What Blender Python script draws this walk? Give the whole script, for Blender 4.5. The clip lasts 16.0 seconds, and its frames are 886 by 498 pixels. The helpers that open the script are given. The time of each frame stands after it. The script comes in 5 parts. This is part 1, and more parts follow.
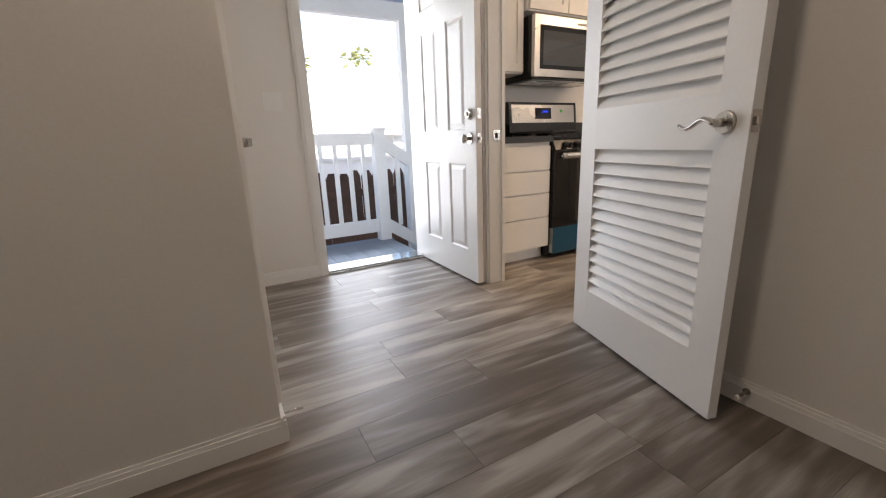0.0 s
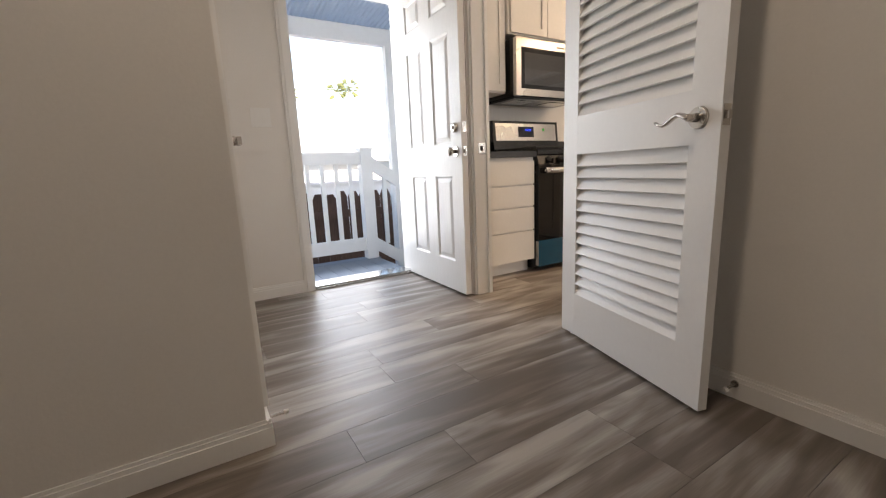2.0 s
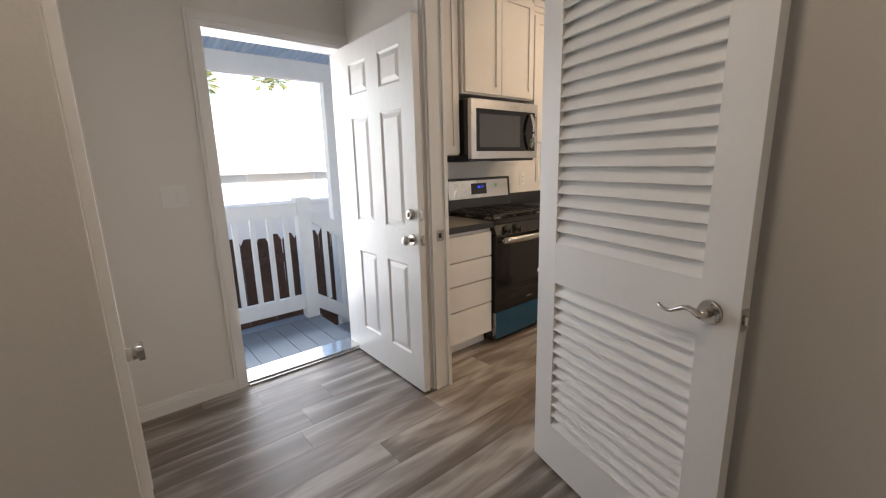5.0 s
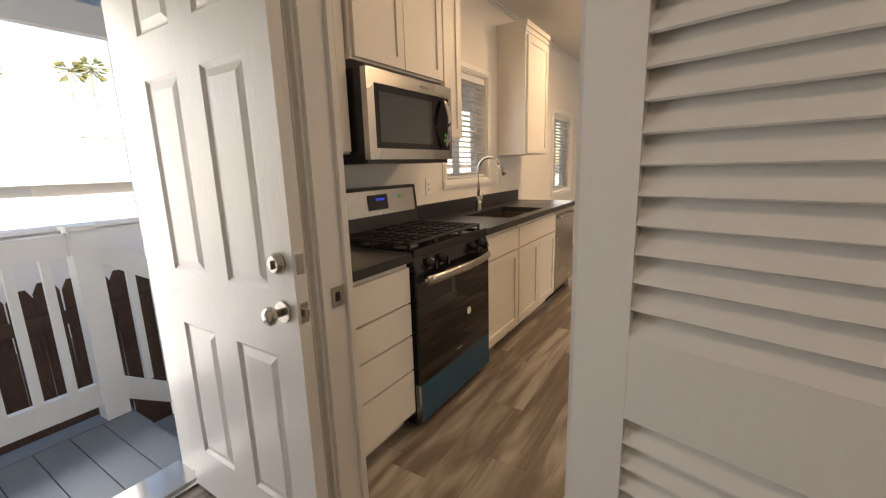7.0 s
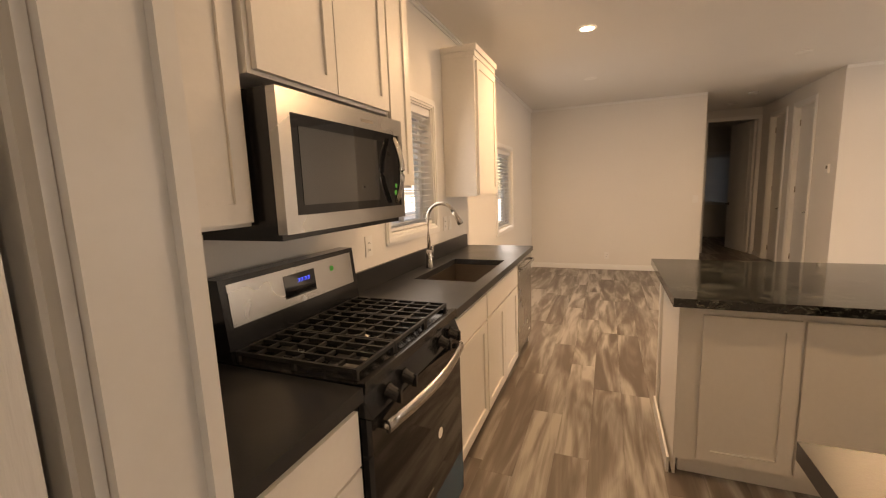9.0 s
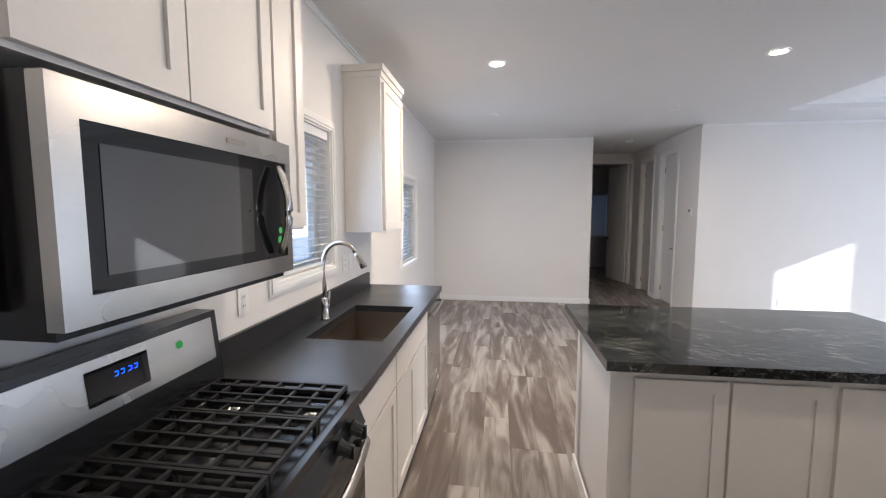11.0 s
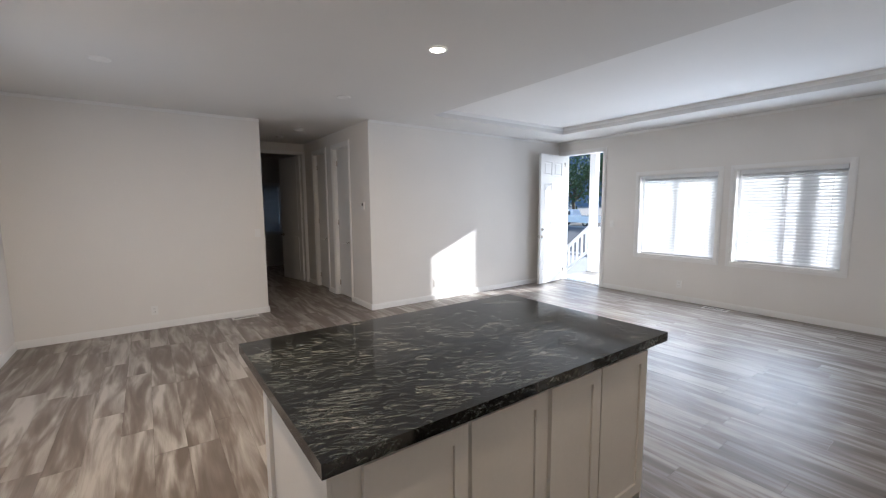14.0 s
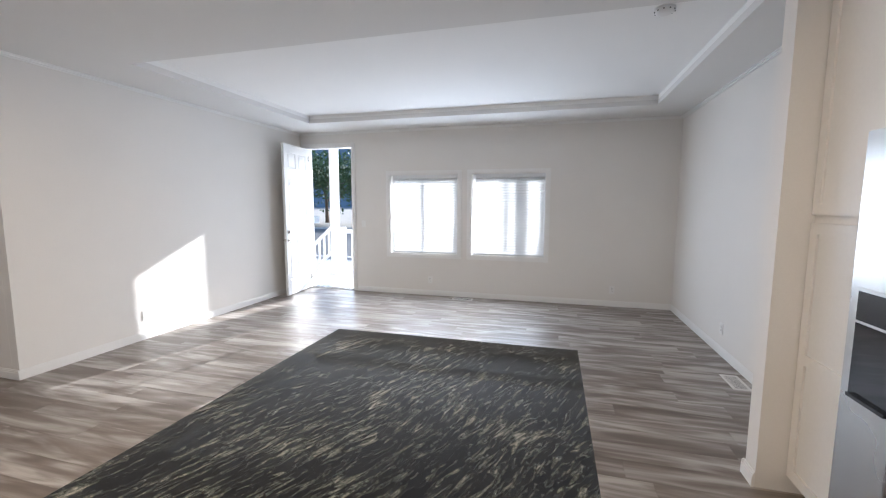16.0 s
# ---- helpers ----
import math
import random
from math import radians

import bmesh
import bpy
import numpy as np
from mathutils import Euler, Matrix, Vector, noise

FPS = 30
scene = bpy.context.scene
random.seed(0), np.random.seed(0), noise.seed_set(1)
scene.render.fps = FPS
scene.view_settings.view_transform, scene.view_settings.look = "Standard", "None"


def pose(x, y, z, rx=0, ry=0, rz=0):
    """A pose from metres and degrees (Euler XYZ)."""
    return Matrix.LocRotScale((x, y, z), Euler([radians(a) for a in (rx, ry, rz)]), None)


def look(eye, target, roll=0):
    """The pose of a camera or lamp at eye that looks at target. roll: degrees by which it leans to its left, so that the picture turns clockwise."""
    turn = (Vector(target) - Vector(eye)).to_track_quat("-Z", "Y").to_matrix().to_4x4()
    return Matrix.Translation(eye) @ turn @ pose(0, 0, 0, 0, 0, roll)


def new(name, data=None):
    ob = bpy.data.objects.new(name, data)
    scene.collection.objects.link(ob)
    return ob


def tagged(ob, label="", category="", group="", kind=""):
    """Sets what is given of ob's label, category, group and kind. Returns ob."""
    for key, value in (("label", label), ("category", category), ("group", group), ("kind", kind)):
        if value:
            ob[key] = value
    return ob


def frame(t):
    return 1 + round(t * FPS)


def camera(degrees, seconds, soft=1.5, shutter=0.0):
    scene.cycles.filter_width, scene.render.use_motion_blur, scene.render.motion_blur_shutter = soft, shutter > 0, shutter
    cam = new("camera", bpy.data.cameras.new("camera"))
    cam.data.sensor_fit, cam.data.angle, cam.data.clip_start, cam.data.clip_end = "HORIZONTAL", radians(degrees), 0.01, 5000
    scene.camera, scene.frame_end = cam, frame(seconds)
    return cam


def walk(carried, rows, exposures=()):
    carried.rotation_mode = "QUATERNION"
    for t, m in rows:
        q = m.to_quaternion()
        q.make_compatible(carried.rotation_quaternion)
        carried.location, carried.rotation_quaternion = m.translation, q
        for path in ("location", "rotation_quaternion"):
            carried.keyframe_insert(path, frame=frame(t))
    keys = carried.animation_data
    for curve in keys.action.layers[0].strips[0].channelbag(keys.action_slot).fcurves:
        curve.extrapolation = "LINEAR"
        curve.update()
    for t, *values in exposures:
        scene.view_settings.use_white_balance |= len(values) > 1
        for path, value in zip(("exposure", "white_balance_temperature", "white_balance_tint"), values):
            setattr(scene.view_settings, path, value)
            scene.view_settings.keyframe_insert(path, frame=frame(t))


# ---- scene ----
cam = camera(94.5, 16.0, soft=1.2)
PATH = [
    (0, (0.829, 0.689, 0.904), (1.758, 2.387, 0.399), -2.2),
    (0.5, (0.804, 0.688, 0.74), (1.733, 2.389, 0.247), -1.9),
    (1, (0.772, 0.684, 0.65), (1.716, 2.382, 0.177), -2.3),
    (1.5, (0.78, 0.68, 0.604), (1.743, 2.379, 0.173), -2.2),
    (2, (0.803, 0.666, 0.808), (1.808, 2.354, 0.431), -2.5),
    (2.5, (0.829, 0.602, 1.075), (1.868, 2.278, 0.745), -2.5),
    (3, (0.835, 0.543, 1.234), (1.899, 2.205, 0.909), -2.5),
    (3.5, (0.827, 0.484, 1.3), (1.918, 2.124, 0.95), -2.3),
    (4, (0.843, 0.582, 1.326), (1.969, 2.191, 0.95), -2.3),
    (4.2, (0.846, 0.665, 1.338), (1.992, 2.258, 0.953), -2.2),
    (6.5, (1.344, 1.643, 1.301), (2.888, 2.847, 0.893), -1.1),
    (7, (1.526, 1.842, 1.311), (3.177, 2.899, 0.914), -1.7),
    (7.5, (1.663, 2.049, 1.318), (3.398, 2.966, 0.933), -2.2),
    (8, (1.792, 2.255, 1.396), (3.605, 3.019, 1.039), -2.7),
    (8.5, (1.961, 2.305, 1.439), (3.78, 3.077, 1.131), -2.5),
    (11, (2.459, 2.494, 1.55), (4.433, 2.76, 1.368), -0.0),
    (11.5, (2.621, 2.511, 1.538), (4.61, 2.576, 1.343), 0.1),
    (12, (2.806, 2.541, 1.536), (4.785, 2.343, 1.327), 0.1),
    (12.5, (2.921, 2.52, 1.54), (4.851, 2.045, 1.323), -0.1),
    (13, (2.964, 2.497, 1.543), (4.812, 1.764, 1.326), -0.4),
    (13.5, (3.067, 2.438, 1.539), (4.809, 1.48, 1.323), -0.4),
    (14, (3.262, 2.341, 1.552), (4.873, 1.176, 1.337), -0.4),
    (14.5, (3.503, 2.285, 1.537), (4.953, 0.924, 1.321), -0.4),
    (15, (3.773, 2.267, 1.54), (5.003, 0.704, 1.321), -0.2),
    (15.5, (4.035, 2.131, 1.51), (4.973, 0.379, 1.291), 0.0),
    (16, (4.294, 2.032, 1.517), (4.813, 0.112, 1.303), 0.2),
]
walk(cam, [(t, look(eye, target, roll)) for t, eye, target, roll in PATH],
     [(0, 1.95, 6900, 16), (1.5, 2.1, 7100, 16), (3, 1.75, 6800, 15), (4.2, 1.75, 6800, 15), (6.5, 1.35, 7700, 16), (7.5, 1.35, 8600, 18), (8.5, 1.5, 9600, 23), (11, 1.95, 5350, 12), (12.5, 1.65, 5450, 11), (14, 1.5, 5650, 11), (16, 1.7, 5650, 11)])

# ---- light ----
world = bpy.data.worlds.new("world")
scene.world = world
world.use_nodes = True
sky = world.node_tree.nodes.new("ShaderNodeTexSky")
sky.sky_type, sky.sun_disc = "NISHITA", False
SUN_EL, SUN_SIDE = radians(23.0), 3.3     # elevation; metres gone north for each metre east
sky.sun_elevation, sky.sun_rotation = SUN_EL, math.pi + math.atan(1 / SUN_SIDE)
back = world.node_tree.nodes["Background"]
back.inputs["Strength"].default_value = 0.15
world.node_tree.links.new(sky.outputs["Color"], back.inputs["Color"])

horiz = Vector((1, SUN_SIDE, 0)).normalized() * math.cos(SUN_EL)
sun_way = Vector((horiz.x, horiz.y, -math.sin(SUN_EL)))
sun_data = bpy.data.lights.new("sun", "SUN")
sun_data.energy, sun_data.angle, sun_data.color = 4.5, radians(0.5), (1.0, 0.94, 0.84)
sun = new("sun", sun_data)
sun.matrix_world = look((0, -30, 20), Vector((0, -30, 20)) + sun_way)


def window_light(name, m, w, h, watts, color=(0.86, 0.93, 1.0)):
    d = bpy.data.lights.new(name, "AREA")
    d.shape, d.size, d.size_y, d.energy, d.color = "RECTANGLE", w, h, watts, color
    ob = new(name, d)
    ob.matrix_world = m
    return ob


window_light("sky_light_side_door", look((1.78, 4.25, 1.1), (1.95, 0, 0.9)), 0.9, 1.9, 7.2)
window_light("sky_light_front_door", look((8.05, -5.95, 1.25), (7.9, 0, 0.9)), 1.2, 2.3, 14)
window_light("sky_light_front_window", look((6.37, -4.38, 1.36), (6.37, 0, 1.1)), 1.1, 1.25, 8.5)
window_light("sky_light_front_window", look((5.0, -4.38, 1.36), (5.0, 0, 1.1)), 1.1, 1.25, 8.5)
window_light("sky_light_sink_window", look((4.72, 3.54, 1.63), (4.72, 0, 1.2)), 0.7, 0.85, 1.1)
window_light("sky_light_dining_window", look((7.48, 3.54, 1.42), (7.48, 0, 1.0)), 0.8, 1.0, 3)


# ---- materials ----
def material(name, color, rough=0.5, metal=0.0, vary=0.06, grain=40.0, bump=0.08, stretch=(1, 1, 1), stain=1.5, spec=0.5, rough_vary=0.08, coat=0.0, space="Object"):
    """A surface with fine grain, broad uneven tone and a little relief."""
    m = bpy.data.materials.new(name)
    m.use_nodes = True
    nt = m.node_tree
    b = nt.nodes["Principled BSDF"]
    L = nt.links.new
    tc = nt.nodes.new("ShaderNodeNewGeometry")
    mp = nt.nodes.new("ShaderNodeMapping")
    mp.inputs["Scale"].default_value = stretch
    L(tc.outputs["Position"], mp.inputs["Vector"])
    fine, broad = nt.nodes.new("ShaderNodeTexNoise"), nt.nodes.new("ShaderNodeTexNoise")
    fine.inputs["Scale"].default_value, fine.inputs["Detail"].default_value = grain, 5
    broad.inputs["Scale"].default_value, broad.inputs["Detail"].default_value = stain, 3
    L(mp.outputs["Vector"], fine.inputs["Vector"])
    L(tc.outputs["Position"], broad.inputs["Vector"])
    add = nt.nodes.new("ShaderNodeMath")
    add.operation = "ADD"
    L(fine.outputs["Fac"], add.inputs[0])
    L(broad.outputs["Fac"], add.inputs[1])
    ramp = nt.nodes.new("ShaderNodeMapRange")
    ramp.inputs["From Min"].default_value, ramp.inputs["From Max"].default_value = 0.6, 1.4
    ramp.inputs["To Min"].default_value, ramp.inputs["To Max"].default_value = 1 - vary, 1 + vary
    L(add.outputs[0], ramp.inputs["Value"])
    mul = nt.nodes.new("ShaderNodeVectorMath")
    mul.operation = "SCALE"
    mul.inputs[0].default_value = color
    L(ramp.outputs["Result"], mul.inputs["Scale"])
    L(mul.outputs["Vector"], b.inputs["Base Color"])
    rr = nt.nodes.new("ShaderNodeMapRange")
    rr.inputs["From Min"].default_value, rr.inputs["From Max"].default_value = 0.3, 0.7
    rr.inputs["To Min"].default_value, rr.inputs["To Max"].default_value = max(rough - rough_vary, 0.02), min(rough + rough_vary, 1)
    L(broad.outputs["Fac"], rr.inputs["Value"])
    L(rr.outputs["Result"], b.inputs["Roughness"])
    b.inputs["Metallic"].default_value = metal
    b.inputs["Specular IOR Level"].default_value = spec
    b.inputs["Coat Weight"].default_value = coat
    if bump:
        bp = nt.nodes.new("ShaderNodeBump")
        bp.inputs["Strength"].default_value, bp.inputs["Distance"].default_value = bump, 0.004
        L(fine.outputs["Fac"], bp.inputs["Height"])
        L(bp.outputs["Normal"], b.inputs["Normal"])
    return m


def plank_material(name, island):
    """Grey-brown vinyl plank: long wavy streaks, each plank with its own tone and figure."""
    m = bpy.data.materials.new(name)
    m.use_nodes = True
    nt = m.node_tree
    b = nt.nodes["Principled BSDF"]
    L = nt.links.new
    geo = nt.nodes.new("ShaderNodeNewGeometry")
    if island:
        rnd = geo.outputs["Random Per Island"]
    else:
        rnd = nt.nodes.new("ShaderNodeObjectInfo").outputs["Random"]
    off = nt.nodes.new("ShaderNodeVectorMath")
    off.operation = "SCALE"
    off.inputs[0].default_value = (37.0, 91.0, 13.0)
    L(rnd, off.inputs["Scale"])
    at = nt.nodes.new("ShaderNodeVectorMath")
    L(geo.outputs["Position"], at.inputs[0])
    L(off.outputs["Vector"], at.inputs[1])

    def streak(scale, stretch, detail, warp):
        mp = nt.nodes.new("ShaderNodeMapping")
        mp.inputs["Scale"].default_value = stretch
        n = nt.nodes.new("ShaderNodeTexNoise")
        n.inputs["Scale"].default_value, n.inputs["Detail"].default_value, n.inputs["Distortion"].default_value = scale, detail, warp
        L(at.outputs["Vector"], mp.inputs["Vector"])
        L(mp.outputs["Vector"], n.inputs["Vector"])
        return n.outputs["Fac"]

    broad, mid, fine = streak(1.0, (0.9, 6.0, 1), 2, 1.6), streak(1.0, (1.6, 13.0, 1), 4, 1.2), streak(1.0, (9, 240, 1), 4, 0.1)
    tone = nt.nodes.new("ShaderNodeMath")
    tone.operation = "MULTIPLY_ADD"
    L(mid, tone.inputs[0])
    tone.inputs[1].default_value = 0.38
    L(broad, tone.inputs[2])
    tone2 = nt.nodes.new("ShaderNodeMath")
    tone2.operation = "MULTIPLY_ADD"
    L(fine, tone2.inputs[0])
    tone2.inputs[1].default_value = 0.15
    L(tone.outputs[0], tone2.inputs[2])
    tone3 = nt.nodes.new("ShaderNodeMath")
    tone3.operation = "MULTIPLY_ADD"
    L(rnd, tone3.inputs[0])
    tone3.inputs[1].default_value = 0.14
    L(tone2.outputs[0], tone3.inputs[2])
    ramp = nt.nodes.new("ShaderNodeValToRGB")
    stops = ((0.66, (0.135, 0.108, 0.09)), (0.79, (0.19, 0.16, 0.137)), (0.90, (0.285, 0.256, 0.230)), (1.03, (0.42, 0.39, 0.36)))
    rng = nt.nodes.new("ShaderNodeMapRange")
    rng.inputs["From Min"].default_value, rng.inputs["From Max"].default_value = 0.62, 1.18
    L(tone3.outputs[0], rng.inputs["Value"])
    L(rng.outputs["Result"], ramp.inputs["Fac"])
    ramp.color_ramp.elements.new(0.35), ramp.color_ramp.elements.new(0.6)
    for e, (p, c) in zip(ramp.color_ramp.elements, stops):
        e.position, e.color = (p - 0.62) / 0.56, (*c, 1)
    L(ramp.outputs["Color"], b.inputs["Base Color"])
    rr = nt.nodes.new("ShaderNodeMapRange")
    rr.inputs["To Min"].default_value, rr.inputs["To Max"].default_value = 0.30, 0.5
    L(fine, rr.inputs["Value"])
    L(rr.outputs["Result"], b.inputs["Roughness"])
    bp = nt.nodes.new("ShaderNodeBump")
    bp.inputs["Strength"].default_value, bp.inputs["Distance"].default_value = 0.12, 0.002
    L(fine, bp.inputs["Height"])
    L(bp.outputs["Normal"], b.inputs["Normal"])
    return m


def granite_material():
    """Polished black granite: pale flowing veins broken into flecks, denser in drifts."""
    m = bpy.data.materials.new("granite")
    m.use_nodes = True
    nt = m.node_tree
    b = nt.nodes["Principled BSDF"]
    L = nt.links.new
    geo = nt.nodes.new("ShaderNodeNewGeometry")

    def field(scale, detail, rough, warp, vector):
        n = nt.nodes.new("ShaderNodeTexNoise")
        for key, value in (("Scale", scale), ("Detail", detail), ("Roughness", rough), ("Distortion", warp)):
            n.inputs[key].default_value = value
        L(vector, n.inputs["Vector"])
        return n

    def sum_of(a, weight, c):
        k = nt.nodes.new("ShaderNodeMath")
        k.operation = "MULTIPLY_ADD"
        L(a, k.inputs[0])
        k.inputs[1].default_value = weight
        L(c, k.inputs[2])
        return k.outputs[0]

    # the flow of the stone: its veins swing about the slab's length
    swing = field(2.6, 3, 0.5, 0.0, geo.outputs["Position"])
    mid = nt.nodes.new("ShaderNodeVectorMath")
    mid.operation = "SUBTRACT"
    mid.inputs[1].default_value = (0.5, 0.5, 0.5)
    L(swing.outputs["Color"], mid.inputs[0])
    amount = nt.nodes.new("ShaderNodeVectorMath")
    amount.operation = "SCALE"
    amount.inputs["Scale"].default_value = 0.09
    L(mid.outputs["Vector"], amount.inputs[0])
    bent = nt.nodes.new("ShaderNodeVectorMath")
    L(geo.outputs["Position"], bent.inputs[0])
    L(amount.outputs["Vector"], bent.inputs[1])
    turn = nt.nodes.new("ShaderNodeMapping")
    turn.vector_type = "TEXTURE"
    turn.inputs["Rotation"].default_value = (0, 0, radians(67))
    turn.inputs["Scale"].default_value = (0.075, 0.015, 0.022)
    L(bent.outputs["Vector"], turn.inputs["Vector"])
    vein = field(1.25, 9, 0.74, 0.7, turn.outputs["Vector"]).outputs["Fac"]
    drift = field(4.5, 3, 0.55, 0.6, bent.outputs["Vector"]).outputs["Fac"]
    speck = field(150, 3, 0.6, 0.0, geo.outputs["Position"]).outputs["Fac"]
    total = sum_of(speck, 0.20, sum_of(drift, 0.30, vein))
    ramp = nt.nodes.new("ShaderNodeValToRGB")
    ramp.color_ramp.elements.new(0.5), ramp.color_ramp.elements.new(0.6)
    stops = ((0.68, (0.004, 0.004, 0.0045)), (0.762, (0.013, 0.0125, 0.012)), (0.818, (0.06, 0.071, 0.064)), (0.94, (0.29, 0.28, 0.255)))
    for e, (p, c) in zip(ramp.color_ramp.elements, stops):
        e.position, e.color = p, (*c, 1)
    L(total, ramp.inputs["Fac"])
    L(ramp.outputs["Color"], b.inputs["Base Color"])
    gloss = nt.nodes.new("ShaderNodeMapRange")
    gloss.inputs["To Min"].default_value, gloss.inputs["To Max"].default_value = 0.04, 0.10
    L(speck, gloss.inputs["Value"])
    L(gloss.outputs["Result"], b.inputs["Roughness"])
    return m


def glass_material(name, tint=(1, 1, 1), rough=0.0):
    m = bpy.data.materials.new(name)
    m.use_nodes = True
    b = m.node_tree.nodes["Principled BSDF"]
    b.inputs["Base Color"].default_value = (*tint, 1)
    b.inputs["Roughness"].default_value, b.inputs["Transmission Weight"].default_value, b.inputs["IOR"].default_value = rough, 1.0, 1.45
    return m


def glow_material(name, color, strength):
    m = bpy.data.materials.new(name)
    m.use_nodes = True
    b = m.node_tree.nodes["Principled BSDF"]
    b.inputs["Base Color"].default_value = (*color, 1)
    b.inputs["Emission Color"].default_value, b.inputs["Emission Strength"].default_value = (*color, 1), strength
    return m


WALL = material("wall_paint", (0.77, 0.745, 0.71), 0.75, vary=0.025, grain=120, bump=0.10)
# tray is set lighter than the ceiling round it, so its edge shows
TRAY = material("tray_lighter_tone", (0.87, 0.865, 0.85), 0.85, vary=0.02, grain=160, bump=0.15)
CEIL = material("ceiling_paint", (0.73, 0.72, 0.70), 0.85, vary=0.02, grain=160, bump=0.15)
TRIM = material("trim_paint", (0.82, 0.81, 0.79), 0.38, vary=0.02, grain=60, bump=0.03)
DOORP = material("door_paint", (0.80, 0.80, 0.79), 0.34, vary=0.05, grain=9, bump=0.4, stretch=(14, 14, 1.2))
CAB = material("cabinet_paint", (0.80, 0.775, 0.735), 0.42, vary=0.025, grain=50, bump=0.03)
GAP = material("cabinet_carcass", (0.30, 0.27, 0.23), 0.7)
QUARTZ = material("charcoal_counter", (0.024, 0.0245, 0.026), 0.36, vary=0.15, grain=220, bump=0.05)
GRANITE = granite_material()
STEEL = material("brushed_steel", (0.54, 0.53, 0.51), 0.24, metal=1.0, vary=0.06, grain=30, bump=0.04, stretch=(1.5, 1.5, 40))
SINKST = material("sink_steel", (0.36, 0.32, 0.28), 0.34, metal=1.0, vary=0.08, grain=30, bump=0.04, stretch=(30, 2, 2))
NICKEL = material("satin_nickel", (0.58, 0.55, 0.51), 0.22, metal=1.0, vary=0.04, grain=60, bump=0.02)
BLACK = material("black_enamel", (0.012, 0.012, 0.013), 0.18, vary=0.1, grain=60, bump=0.01)
IRON = material("cast_iron", (0.018, 0.018, 0.018), 0.55, vary=0.2, grain=180, bump=0.15)
BGLASS = material("black_glass", (0.008, 0.008, 0.009), 0.035, vary=0.05, grain=10, bump=0.0, rough_vary=0.01)
MGLASS = material("smoked_glass", (0.030, 0.030, 0.030), 0.025, vary=0.05, grain=10, bump=0.0, rough_vary=0.005, spec=1.0, coat=0.6)
TEAL = material("teal_film", (0.008, 0.075, 0.14), 0.22, vary=0.15, grain=12, bump=0.15)
PLASTIC = material("white_plastic", (0.80, 0.79, 0.77), 0.35, vary=0.01, bump=0.0)
DARKSLOT = material("dark_slot", (0.02, 0.02, 0.02), 0.8, bump=0)
RUBBER = material("rubber_white", (0.75, 0.74, 0.72), 0.6, bump=0)
VENT = material("vent_metal", (0.72, 0.70, 0.67), 0.4, vary=0.03, bump=0.0)
PLANK, PLANKS = plank_material("vinyl_plank", False), plank_material("vinyl_planks", True)
SUBFLOOR = material("subfloor", (0.10, 0.08, 0.065), 0.8)
DECKP = material("deck_paint", (0.17, 0.20, 0.24), 0.5, vary=0.12, grain=30, bump=0.15, stretch=(12, 1, 1))
WHITEWOOD = material("white_wood_paint", (0.78, 0.79, 0.80), 0.5, vary=0.03, grain=20, bump=0.1)
FENCEW = material("fence_wood", (0.11, 0.06, 0.042), 0.85, vary=0.45, grain=14, bump=0.5, stretch=(10, 10, 0.8), stain=4)
PORCHM = material("porch_metal", (0.62, 0.66, 0.70), 0.45, vary=0.04, bump=0.02)
STUCCO = material("neighbour_stucco", (0.74, 0.74, 0.74), 0.85, vary=0.05, grain=60, bump=0.2)
ROOFM = material("neighbour_roof", (0.70, 0.69, 0.66), 0.7, vary=0.06, grain=20, bump=0.2)
ASPHALT = material("asphalt", (0.05, 0.052, 0.056), 0.85, vary=0.2, grain=90, bump=0.3, stain=0.5)
CONCRETE = material("concrete", (0.34, 0.33, 0.32), 0.85, vary=0.1, grain=50, bump=0.2)
GROUND = material("ground_gravel", (0.22, 0.20, 0.17), 0.9, vary=0.25, grain=40, bump=0.4, stain=0.6)
LEAF = material("leaf", (0.05, 0.085, 0.03), 0.55, vary=0.4, grain=5, bump=0.0)
BARK = material("bark", (0.12, 0.09, 0.065), 0.9, vary=0.3, grain=14, bump=0.5)
PALMLEAF = material("palm_leaf", (0.20, 0.22, 0.09), 0.5, vary=0.3, grain=5, bump=0.0)
PALMBARK = material("palm_bark", (0.42, 0.36, 0.29), 0.9, vary=0.2, grain=8, bump=0.3)
CARW = material("white_car_paint", (0.75, 0.76, 0.77), 0.2, vary=0.01, bump=0.0, coat=0.6)
TYRE = material("tyre", (0.02, 0.02, 0.02), 0.8, bump=0.0)
SIGNAL = material("red_lens", (0.4, 0.02, 0.02), 0.2, bump=0.0)
HILL = material("far_hill", (0.10, 0.14, 0.20), 0.9, vary=0.2, grain=0.05, stain=0.02, bump=0.0)
BLIND = material("blind_slat", (0.80, 0.81, 0.82), 0.45, vary=0.02, bump=0.0)
bs = BLIND.node_tree.nodes["Principled BSDF"]
thin = BLIND.node_tree.nodes.new("ShaderNodeBsdfTranslucent")
thin.inputs["Color"].default_value = (0.75, 0.78, 0.82, 1)
both = BLIND.node_tree.nodes.new("ShaderNodeMixShader")
both.inputs["Fac"].default_value = 0.13
BLIND.node_tree.links.new(bs.outputs["BSDF"], both.inputs[1])
BLIND.node_tree.links.new(thin.outputs["BSDF"], both.inputs[2])
BLIND.node_tree.links.new(both.outputs["Shader"], BLIND.node_tree.nodes["Material Output"].inputs["Surface"])
GLASS = glass_material("window_glass", (0.95, 0.98, 1.0))
LAMPGLOW = glow_material("lamp_glow", (1.0, 0.84, 0.64), 9.0)
